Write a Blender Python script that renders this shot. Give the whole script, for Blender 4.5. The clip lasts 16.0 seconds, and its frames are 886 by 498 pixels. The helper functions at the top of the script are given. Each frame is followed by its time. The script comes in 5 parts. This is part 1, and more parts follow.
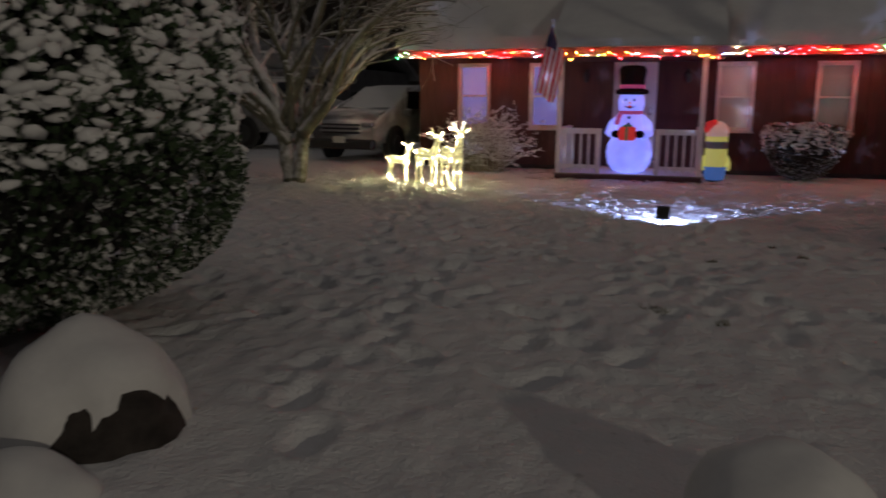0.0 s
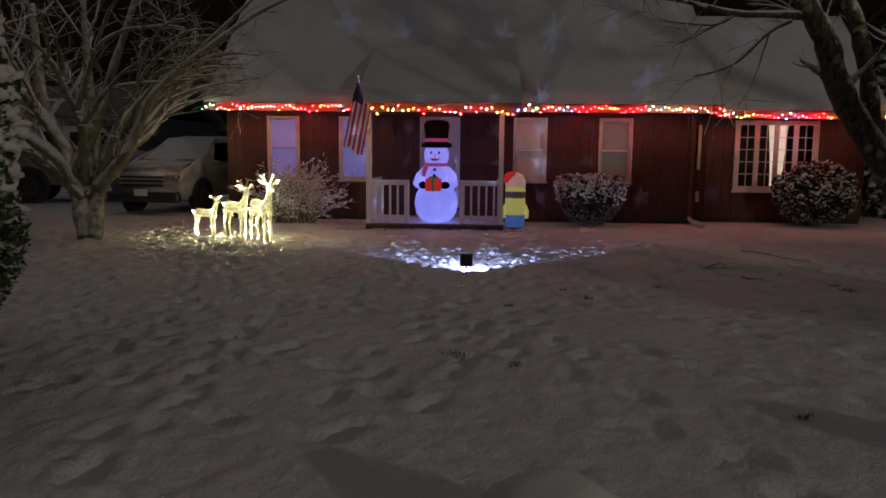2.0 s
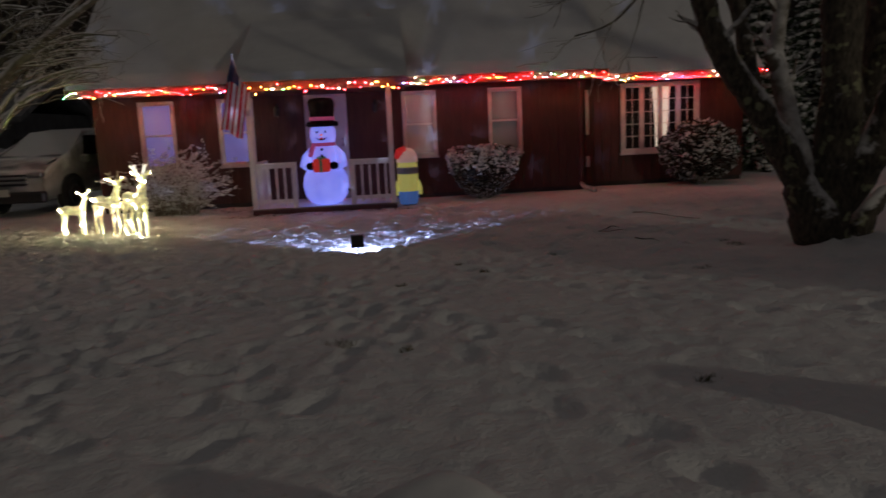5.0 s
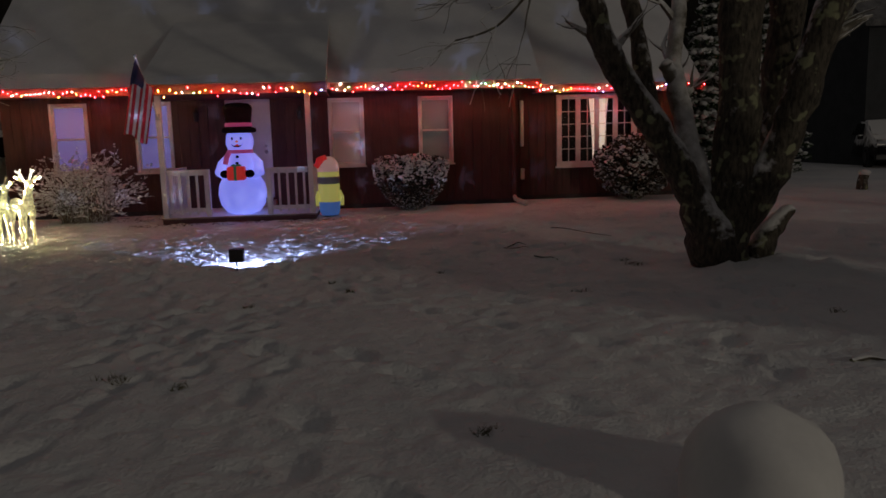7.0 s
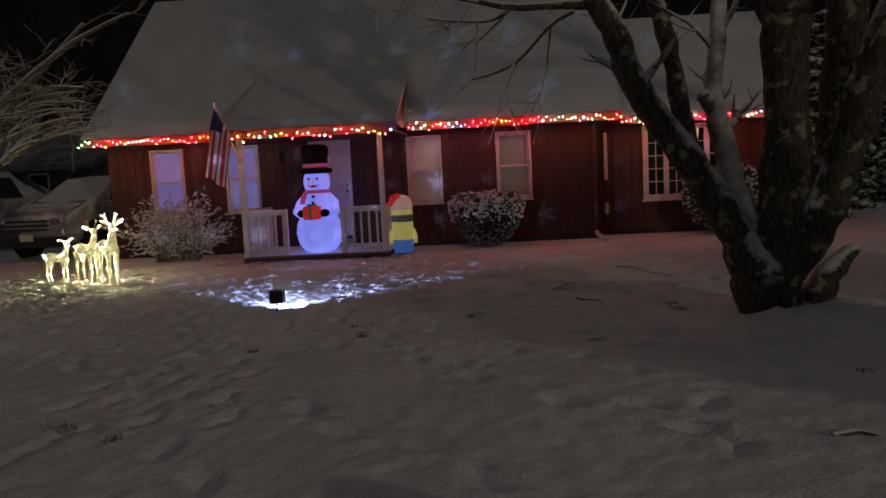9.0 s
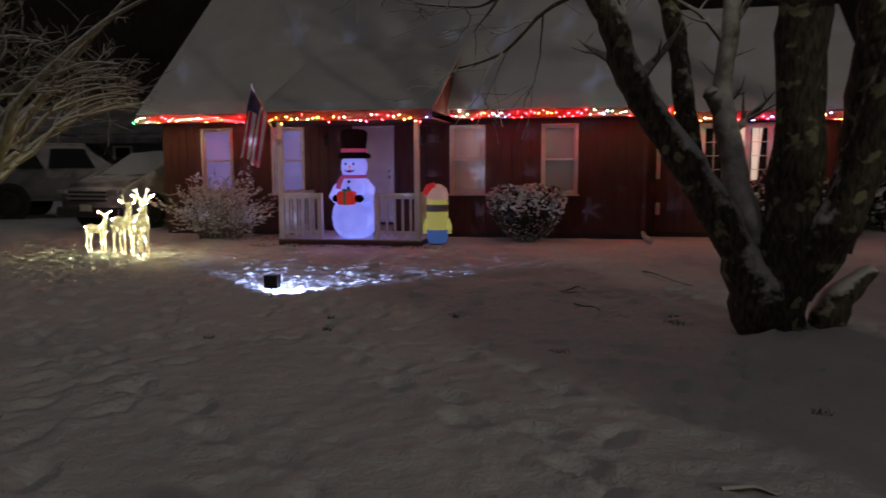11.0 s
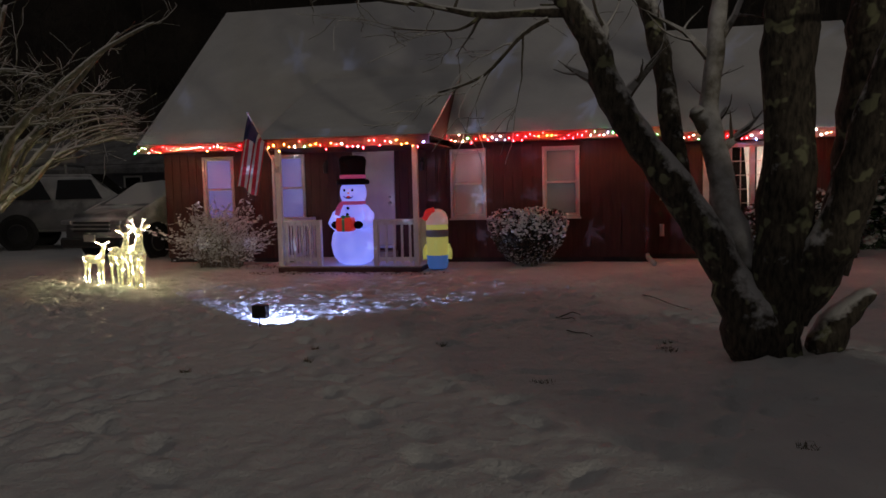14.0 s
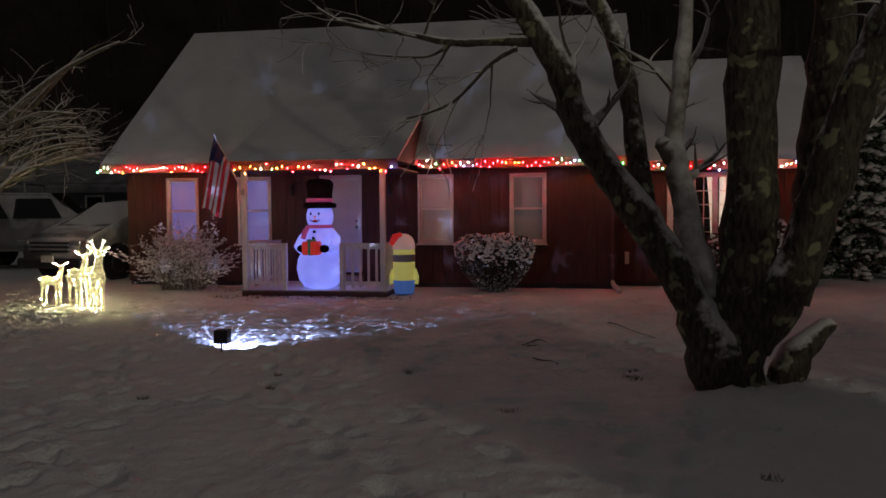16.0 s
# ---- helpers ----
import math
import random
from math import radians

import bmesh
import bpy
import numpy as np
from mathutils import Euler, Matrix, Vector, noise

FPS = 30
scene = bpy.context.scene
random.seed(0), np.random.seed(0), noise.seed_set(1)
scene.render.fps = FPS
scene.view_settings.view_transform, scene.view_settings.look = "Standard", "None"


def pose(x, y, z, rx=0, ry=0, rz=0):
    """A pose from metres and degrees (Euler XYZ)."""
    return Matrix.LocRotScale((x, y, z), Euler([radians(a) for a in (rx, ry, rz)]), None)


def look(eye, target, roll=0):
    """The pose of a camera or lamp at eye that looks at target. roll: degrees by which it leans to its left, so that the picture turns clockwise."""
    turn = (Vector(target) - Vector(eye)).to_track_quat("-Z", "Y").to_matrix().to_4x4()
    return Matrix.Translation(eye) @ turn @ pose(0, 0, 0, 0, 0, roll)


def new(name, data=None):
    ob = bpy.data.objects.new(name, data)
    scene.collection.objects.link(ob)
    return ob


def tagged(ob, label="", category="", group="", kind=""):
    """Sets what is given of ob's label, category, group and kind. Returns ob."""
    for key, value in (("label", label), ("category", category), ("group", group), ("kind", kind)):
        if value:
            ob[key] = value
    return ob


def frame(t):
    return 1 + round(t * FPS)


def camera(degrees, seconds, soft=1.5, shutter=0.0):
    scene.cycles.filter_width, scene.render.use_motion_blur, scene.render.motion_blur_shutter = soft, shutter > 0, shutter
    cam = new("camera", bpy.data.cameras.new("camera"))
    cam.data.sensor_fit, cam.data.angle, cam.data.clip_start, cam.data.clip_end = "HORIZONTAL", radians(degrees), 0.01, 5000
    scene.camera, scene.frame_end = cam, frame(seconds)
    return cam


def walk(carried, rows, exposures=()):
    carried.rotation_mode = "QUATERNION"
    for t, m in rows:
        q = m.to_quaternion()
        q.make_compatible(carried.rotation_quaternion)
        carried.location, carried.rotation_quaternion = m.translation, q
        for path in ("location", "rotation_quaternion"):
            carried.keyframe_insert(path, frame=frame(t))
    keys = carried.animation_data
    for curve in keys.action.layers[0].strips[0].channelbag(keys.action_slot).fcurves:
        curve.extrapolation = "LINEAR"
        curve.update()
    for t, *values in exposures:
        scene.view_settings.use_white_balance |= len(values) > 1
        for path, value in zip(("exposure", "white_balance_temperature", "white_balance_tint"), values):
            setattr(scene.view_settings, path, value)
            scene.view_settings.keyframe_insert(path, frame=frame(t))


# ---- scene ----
cam = camera(60.3, 16.0, soft=1.6, shutter=0.5)
PATH = [
    (0, (-0.796, -17.849, 1.625), (-1.363, -15.970, 1.236), 0.31),
    (0.5, (-0.749, -17.825, 1.613), (-1.100, -15.895, 1.224), -0.25),
    (1, (-0.721, -17.908, 1.653), (-0.911, -15.952, 1.282), -0.31),
    (1.5, (-0.683, -17.968, 1.673), (-0.815, -15.997, 1.360), 0.20),
    (2, (-0.657, -17.962, 1.684), (-0.765, -15.982, 1.424), 0.52),
    (2.5, (-0.656, -17.960, 1.687), (-0.738, -15.975, 1.455), 0.58),
    (3, (-0.649, -17.932, 1.678), (-0.714, -15.946, 1.450), 0.38),
    (3.5, (-0.639, -17.914, 1.668), (-0.685, -15.930, 1.422), -0.21),
    (4, (-0.649, -17.788, 1.638), (-0.673, -15.807, 1.363), -0.98),
    (4.5, (-0.667, -17.632, 1.628), (-0.645, -15.658, 1.310), -2.34),
    (5, (-0.505, -17.536, 1.611), (-0.362, -15.567, 1.293), -2.63),
    (5.2, (-0.413, -17.483, 1.612), (-0.227, -15.516, 1.300), -2.47),
    (7.3, (0.832, -16.946, 1.566), (1.034, -14.979, 1.270), -1.54),
    (7.5, (0.938, -16.899, 1.580), (1.163, -14.936, 1.273), -2.56),
    (8, (1.268, -17.006, 1.598), (1.234, -15.023, 1.342), 0.24),
    (8.5, (1.541, -16.952, 1.608), (1.441, -14.965, 1.405), -2.01),
    (10.8, (2.804, -16.412, 1.637), (2.500, -14.447, 1.424), -0.62),
    (11, (2.887, -16.370, 1.635), (2.521, -14.417, 1.408), -0.28),
    (11.5, (2.988, -16.201, 1.638), (2.508, -14.272, 1.418), -0.78),
    (12, (3.062, -16.153, 1.647), (2.557, -14.227, 1.456), -0.71),
    (12.5, (3.143, -16.139, 1.653), (2.646, -14.209, 1.482), -0.78),
    (13, (3.166, -16.136, 1.659), (2.700, -14.198, 1.496), -0.97),
    (13.5, (3.178, -16.128, 1.653), (2.740, -14.183, 1.488), -1.20),
    (14, (3.167, -16.134, 1.649), (2.758, -14.183, 1.484), -1.27),
    (14.5, (3.174, -16.125, 1.652), (2.786, -14.170, 1.489), -1.27),
    (15, (3.177, -16.111, 1.655), (2.808, -14.151, 1.503), -1.02),
    (15.5, (3.179, -16.091, 1.650), (2.832, -14.126, 1.520), -0.74),
    (16, (3.157, -16.091, 1.666), (2.834, -14.120, 1.563), -0.41),
]
walk(cam, [(t, look(eye, target, roll)) for t, eye, target, roll in PATH],
     [(0, 0.42), (1.5, 0.20), (3.5, 0.11), (5.0, 0.04), (8.0, 0.0), (11.0, 0.10), (16.0, 0.12)])

# ---- light ----
world = bpy.data.worlds.new("night_sky")
scene.world = world
world.use_nodes = True
wn = world.node_tree.nodes
wn["Background"].inputs["Color"].default_value = (0.278, 0.256, 0.252, 1)
wn["Background"].inputs["Strength"].default_value = 0.180


def lamp(name, kind, energy, colour, m, size=0.1):
    data = bpy.data.lights.new(name, kind)
    data.energy, data.color = energy, colour
    if kind in ("POINT", "SPOT"):
        data.shadow_soft_size = size
    ob = new(name, data)
    ob.matrix_world = m
    return ob


# The street lamp stands across the road, behind the path.
street = lamp("street_light", "POINT", 2650, (1.0, 0.88, 0.70), pose(21.2, -34.0, 7.2), 0.42)

# ---- materials ----


def nodes_of(name):
    m = bpy.data.materials.new(name)
    m.use_nodes = True
    nt = m.node_tree
    return m, nt, nt.nodes, nt.links, nt.nodes["Principled BSDF"]


def noise_node(nt, scale, detail=4.0, vec=None, rough=0.6):
    n = nt.nodes.new("ShaderNodeTexNoise")
    n.inputs["Scale"].default_value = scale
    n.inputs["Detail"].default_value = detail
    n.inputs["Roughness"].default_value = rough
    if vec is not None:
        nt.links.new(vec, n.inputs["Vector"])
    return n


def ramp(nt, fac, stops):
    r = nt.nodes.new("ShaderNodeValToRGB")
    els = r.color_ramp.elements
    while len(els) < len(stops):
        els.new(0.5)
    for e, (p, c) in zip(els, stops):
        e.position, e.color = p, (*c, 1)
    nt.links.new(fac, r.inputs["Fac"])
    return r


def surface(name, a, b, scale=6.0, rough=0.7, fine=60.0, bump=0.15, metal=0.0, spread=0.0, stretch=None, emit=None, emit_strength=0.0):
    """A two-scale procedural surface between the colours a and b."""
    m, nt, n, l, p = nodes_of(name)
    tc = n.new("ShaderNodeTexCoord")
    vec = tc.outputs["Object"]
    if stretch:
        mp = n.new("ShaderNodeMapping")
        mp.inputs["Scale"].default_value = stretch
        l.new(vec, mp.inputs["Vector"])
        vec = mp.outputs["Vector"]
    big, small = noise_node(nt, scale, 4, vec), noise_node(nt, fine, 3, vec)
    mix = n.new("ShaderNodeMath")
    mix.operation = "MULTIPLY_ADD"
    l.new(small.outputs["Fac"], mix.inputs[0])
    mix.inputs[1].default_value = 0.35
    l.new(big.outputs["Fac"], mix.inputs[2])
    last = mix
    if spread:
        info = n.new("ShaderNodeObjectInfo")
        add = n.new("ShaderNodeMath")
        add.operation = "MULTIPLY_ADD"
        l.new(info.outputs["Random"], add.inputs[0])
        add.inputs[1].default_value = spread
        l.new(mix.outputs[0], add.inputs[2])
        last = add
    r = ramp(nt, last.outputs[0], [(0.45, a), (0.95, b)])
    l.new(r.outputs["Color"], p.inputs["Base Color"])
    p.inputs["Roughness"].default_value, p.inputs["Metallic"].default_value = rough, metal
    if bump:
        bp = n.new("ShaderNodeBump")
        bp.inputs["Strength"].default_value = bump
        bp.inputs["Distance"].default_value = 0.01
        l.new(mix.outputs[0], bp.inputs["Height"])
        l.new(bp.outputs["Normal"], p.inputs["Normal"])
    if emit:
        p.inputs["Emission Color"].default_value = (*emit, 1)
        p.inputs["Emission Strength"].default_value = emit_strength
    return m


def snowed(name, a, b, scale, amount=0.55, fine=25.0, rough=0.85, soft=0.12, lichen=None, grain=(1, 1, 1)):
    """Bark, leaf or rock with snow lying on what faces up."""
    m, nt, n, l, p = nodes_of(name)
    tc = n.new("ShaderNodeTexCoord")
    mp = n.new("ShaderNodeMapping")
    mp.inputs["Scale"].default_value = grain
    l.new(tc.outputs["Object"], mp.inputs["Vector"])
    big, small = noise_node(nt, scale, 5, mp.outputs["Vector"]), noise_node(nt, fine, 4, tc.outputs["Object"])
    base = ramp(nt, big.outputs["Fac"], [(0.35, a), (0.65, b)])
    colour = base.outputs["Color"]
    if lichen:
        patch = noise_node(nt, 5.0, 2, tc.outputs["Object"])
        pr = ramp(nt, patch.outputs["Fac"], [(0.58, (0, 0, 0)), (0.63, (1, 1, 1))])
        mx = n.new("ShaderNodeMixRGB")
        l.new(pr.outputs["Color"], mx.inputs["Fac"])
        l.new(colour, mx.inputs["Color1"])
        mx.inputs["Color2"].default_value = (*lichen, 1)
        colour = mx.outputs["Color"]
    geo = n.new("ShaderNodeNewGeometry")
    sep = n.new("ShaderNodeSeparateXYZ")
    l.new(geo.outputs["Normal"], sep.inputs[0])
    add = n.new("ShaderNodeMath")
    add.operation = "MULTIPLY_ADD"
    l.new(small.outputs["Fac"], add.inputs[0])
    add.inputs[1].default_value = 0.9
    l.new(sep.outputs["Z"], add.inputs[2])
    sr = n.new("ShaderNodeMapRange")
    sr.inputs["From Min"].default_value = amount + 0.45 - soft
    sr.inputs["From Max"].default_value = amount + 0.45 + soft
    l.new(add.outputs[0], sr.inputs["Value"])
    mx = n.new("ShaderNodeMixRGB")
    l.new(sr.outputs["Result"], mx.inputs["Fac"])
    l.new(colour, mx.inputs["Color1"])
    mx.inputs["Color2"].default_value = (0.78, 0.78, 0.78, 1)
    l.new(mx.outputs["Color"], p.inputs["Base Color"])
    p.inputs["Roughness"].default_value = rough
    bp = n.new("ShaderNodeBump")
    bp.inputs["Strength"].default_value, bp.inputs["Distance"].default_value = 0.6, 0.02
    l.new(big.outputs["Fac"], bp.inputs["Height"])
    l.new(bp.outputs["Normal"], p.inputs["Normal"])
    return m


def glow(name, colour, strength, base=(0.8, 0.8, 0.8)):
    m, nt, n, l, p = nodes_of(name)
    p.inputs["Base Color"].default_value = (*base, 1)
    p.inputs["Emission Color"].default_value = (*colour, 1)
    p.inputs["Emission Strength"].default_value = strength
    p.inputs["Roughness"].default_value = 0.5
    return m


def glass_like(name, tint=(0.9, 0.92, 0.95)):
    m, nt, n, l, p = nodes_of(name)
    p.inputs["Base Color"].default_value = (*tint, 1)
    p.inputs["Roughness"].default_value = 0.03
    p.inputs["Transmission Weight"].default_value = 1.0
    p.inputs["IOR"].default_value = 1.1
    return m


def snow_surface():
    m, nt, n, l, p = nodes_of("snow")
    tc = n.new("ShaderNodeTexCoord")
    big, mid, fine = (noise_node(nt, s, d, tc.outputs["Object"]) for s, d in ((0.7, 4), (7.0, 6), (45.0, 4)))
    r = ramp(nt, big.outputs["Fac"], [(0.35, (0.70, 0.71, 0.73)), (0.65, (0.82, 0.82, 0.82))])
    dirt = ramp(nt, mid.outputs["Fac"], [(0.24, (0.50, 0.47, 0.42)), (0.36, (1, 1, 1))])
    mx = n.new("ShaderNodeMixRGB")
    mx.blend_type = "MULTIPLY"
    mx.inputs["Fac"].default_value = 0.7
    l.new(r.outputs["Color"], mx.inputs["Color1"])
    l.new(dirt.outputs["Color"], mx.inputs["Color2"])
    l.new(mx.outputs["Color"], p.inputs["Base Color"])
    p.inputs["Roughness"].default_value = 0.75
    h = n.new("ShaderNodeMath")
    h.operation = "MULTIPLY_ADD"
    l.new(fine.outputs["Fac"], h.inputs[0])
    h.inputs[1].default_value = 0.25
    l.new(mid.outputs["Fac"], h.inputs[2])
    bp = n.new("ShaderNodeBump")
    bp.inputs["Strength"].default_value, bp.inputs["Distance"].default_value = 0.8, 0.06
    l.new(h.outputs[0], bp.inputs["Height"])
    l.new(bp.outputs["Normal"], p.inputs["Normal"])
    return m


SNOW = snow_surface()
ROOF_SNOW = surface("roof_snow", (0.66, 0.66, 0.66), (0.80, 0.80, 0.79), 1.2, 0.8, 25, 0.3)
SIDING = surface("red_brown_siding", (0.052, 0.023, 0.018), (0.098, 0.040, 0.031), 3.0, 0.75, 40, 0.25, spread=0.05, stretch=(6, 6, 0.6))
FASCIA = surface("dark_fascia", (0.07, 0.025, 0.02), (0.12, 0.04, 0.03), 4, 0.7)
WHITE = surface("white_trim_paint", (0.55, 0.53, 0.48), (0.74, 0.72, 0.68), 5, 0.55, 80, 0.1)
RAIL = surface("weathered_white_rail", (0.58, 0.56, 0.52), (0.78, 0.76, 0.72), 6, 0.7, 90, 0.2, stretch=(3, 3, 0.8))
DOOR = surface("white_door_paint", (0.60, 0.60, 0.60), (0.72, 0.72, 0.72), 3, 0.5, 70, 0.05)
DECK = surface("deck_wood", (0.22, 0.18, 0.14), (0.38, 0.33, 0.27), 4, 0.8, 50, 0.3, spread=0.15, stretch=(1, 6, 6))
# Near-black that paints the shade inside rooms and shrubs.
SHADE_FILL = surface("shade_fill", (0.01, 0.01, 0.01), (0.025, 0.022, 0.02), 4, 0.9, 40, 0)
STONE = surface("foundation_stone", (0.03, 0.027, 0.025), (0.07, 0.06, 0.055), 6, 0.9, 50, 0.4)
BARK_L = snowed("pale_smooth_bark", (0.085, 0.085, 0.055), (0.22, 0.215, 0.15), 6.0, 0.06, 9.0, soft=0.22, grain=(2, 2, 0.5))
BARK_R = snowed("dark_rough_bark", (0.022, 0.018, 0.014), (0.115, 0.098, 0.072), 14.0, 0.34, 9.0, soft=0.12, lichen=(0.26, 0.27, 0.16), grain=(2, 2, 0.6))
BARK_SMOOTH = snowed("snow_crusted_bark", (0.10, 0.09, 0.07), (0.20, 0.18, 0.14), 10.0, 0.05, 7.0, soft=0.25)
LEAF = snowed("evergreen_leaf_with_snow", (0.016, 0.032, 0.014), (0.05, 0.085, 0.035), 8.0, 0.44, 5.0, soft=0.3)
TWIG = snowed("bare_twig_with_snow", (0.10, 0.07, 0.05), (0.22, 0.17, 0.12), 12.0, 0.25, 9.0)
ROCK = snowed("dark_boulder_rock", (0.015, 0.012, 0.010), (0.05, 0.04, 0.035), 9.0, 0.85, 3.0, soft=0.06)
GLASS = glass_like("window_glass")
BLACK = surface("black_plastic", (0.012, 0.012, 0.013), (0.03, 0.03, 0.032), 8, 0.45, 60, 0.05)
METAL = surface("galvanised_metal", (0.35, 0.35, 0.36), (0.55, 0.55, 0.56), 8, 0.4, 60, 0.1, metal=0.8)

# ---- building helpers ----


class Soup:
    """Plain lists of corners and faces, for meshes of many small pieces."""

    def __init__(self, vs=None, fs=None):
        self.vs, self.fs = vs or [], fs or []

    def add(self, corners, faces):
        k = len(self.vs)
        self.vs += corners
        self.fs += [tuple(k + i for i in f) for f in faces]


def finish(name, bm, mat, parent=None, label="", smooth=False):
    me = bpy.data.meshes.new(name)
    if isinstance(bm, Soup):
        me.from_pydata(bm.vs, [], bm.fs)
    else:
        bm.to_mesh(me)
        bm.free()
    for m in mat if isinstance(mat, (list, tuple)) else [mat]:
        me.materials.append(m)
    if smooth:
        me.polygons.foreach_set("use_smooth", [True] * len(me.polygons))
    ob = new(name, me)
    if parent is not None:
        ob.parent = parent
    if label:
        ob["label"] = label
    return ob


def part(name, bm, mat, parent, label="", smooth=False):
    return finish(name, bm, mat, parent, label, smooth)


def thing(name, label, category, m=None, group=""):
    ob = new(name)
    ob.empty_display_size = 0.2
    if m is not None:
        ob.matrix_world = m
    return tagged(ob, label, category, group)


def box(bm, x0, x1, y0, y1, z0, z1, bevel=0.0):
    vs = [bm.verts.new((x, y, z)) for z in (z0, z1) for y in (y0, y1) for x in (x0, x1)]
    fs = [(0, 2, 3, 1), (4, 5, 7, 6), (0, 1, 5, 4), (2, 6, 7, 3), (0, 4, 6, 2), (1, 3, 7, 5)]
    made = [bm.faces.new([vs[i] for i in f]) for f in fs]
    if bevel:
        es = {e for f in made for e in f.edges}
        bmesh.ops.bevel(bm, geom=list(es), offset=bevel, segments=1, affect="EDGES")
    return vs


def boxed(*a, bevel=0.0):
    bm = bmesh.new()
    box(bm, *a, bevel=bevel)
    return bm


def tube(bm, pts, radii, seg=8, wobble=0.0, cap=True):
    """A bent, tapered tube through points."""
    pts = [Vector(p) for p in pts]
    rings = []
    side = None
    for i, p in enumerate(pts):
        d = (pts[min(i + 1, len(pts) - 1)] - pts[max(i - 1, 0)])
        d = d.normalized() if d.length > 1e-6 else Vector((0, 0, 1))
        if side is None:
            side = d.cross(Vector((0.3, 1, 0.1))).normalized()
        side = (side - d * side.dot(d)).normalized()
        up = d.cross(side)
        ring = []
        for k in range(seg):
            a = 2 * math.pi * k / seg
            r = radii[i] * (1 + (wobble * noise.noise(p * 2.3 + Vector((math.cos(a), math.sin(a), i * 0.7)) * 1.5) if wobble else 0))
            q = p + (side * math.cos(a) + up * math.sin(a)) * r
            ring.append(q if isinstance(bm, Soup) else bm.verts.new(q))
        rings.append(ring)
    if isinstance(bm, Soup):
        n = len(rings)
        fs = [(i * seg + k, i * seg + (k + 1) % seg, (i + 1) * seg + (k + 1) % seg, (i + 1) * seg + k) for i in range(n - 1) for k in range(seg)]
        bm.add([tuple(v) for ring in rings for v in ring], fs)
        return
    for a, b in zip(rings, rings[1:]):
        for k in range(seg):
            bm.faces.new((a[k], a[(k + 1) % seg], b[(k + 1) % seg], b[k]))
    if cap:
        bm.faces.new(rings[0][::-1])
        bm.faces.new(rings[-1])


def smooth_path(pts, per=4):
    """Catmull-Rom through (x, y, z, r) points."""
    out = []
    P = [Vector(p[:3]) for p in pts]
    R = [p[3] for p in pts]
    n = len(P)
    for i in range(n - 1):
        a, b, c, d = P[max(i - 1, 0)], P[i], P[i + 1], P[min(i + 2, n - 1)]
        for k in range(per):
            t = k / per
            q = 0.5 * (2 * b + (c - a) * t + (2 * a - 5 * b + 4 * c - d) * t * t + (3 * b - a - 3 * c + d) * t ** 3)
            out.append((q, R[i] * (1 - t) + R[i + 1] * t))
    out.append((P[-1], R[-1]))
    return out


def ball(bm, c, r, sub=2, scale=(1, 1, 1)):
    m = Matrix.Translation(c) @ Matrix.Diagonal((r * scale[0], r * scale[1], r * scale[2], 1))
    bmesh.ops.create_icosphere(bm, subdivisions=sub, radius=1, matrix=m)


def lathe(bm, profile, seg=24, c=(0, 0, 0), squash=1.0):
    """Turned shape from (radius, height) pairs."""
    rings = []
    for r, z in profile:
        rings.append([bm.verts.new((c[0] + r * math.cos(2 * math.pi * k / seg), c[1] + squash * r * math.sin(2 * math.pi * k / seg), c[2] + z)) for k in range(seg)])
    for a, b in zip(rings, rings[1:]):
        for k in range(seg):
            bm.faces.new((a[k], a[(k + 1) % seg], b[(k + 1) % seg], b[k]))
    bm.faces.new(rings[0][::-1])
    bm.faces.new(rings[-1])


def structure(ob, label, category):
    return tagged(ob, label, category, kind="structure")


# ---- ground ----


def ground_height(x, y):
    s = min(max((-8.0 - y) / 5.0, 0), 1)
    s = s * s * (3 - 2 * s)
    return 0.17 * s


def drift(x, y):
    near = min(max((9.0 - abs(y + 8.5)) / 3.0, 0), 1) * min(max((11 - abs(x)) / 3.0, 0), 1)
    v = Vector((x, y, 0))
    fine = noise.noise(v * 0.6) * 0.02 + noise.noise(v * 2.1) * 0.010 + noise.noise(v * 5.2 + Vector((7, 3, 1))) * 0.018 + noise.noise(v * 9.0 + Vector((2, 9, 4))) * 0.020
    mound = 0.13 * math.exp(-((x - 5.15) ** 2 + (y + 9.35) ** 2) / 0.55) * (1 + 0.8 * noise.noise(v * 4.0))
    mound += 0.08 * math.exp(-((x + 7.45) ** 2 + (y + 5.2) ** 2) / 0.12)
    return near * fine + mound


STEP = 0.046
GX0, GY0, GNX, GNY = -10.0, -17.4, 436, 384


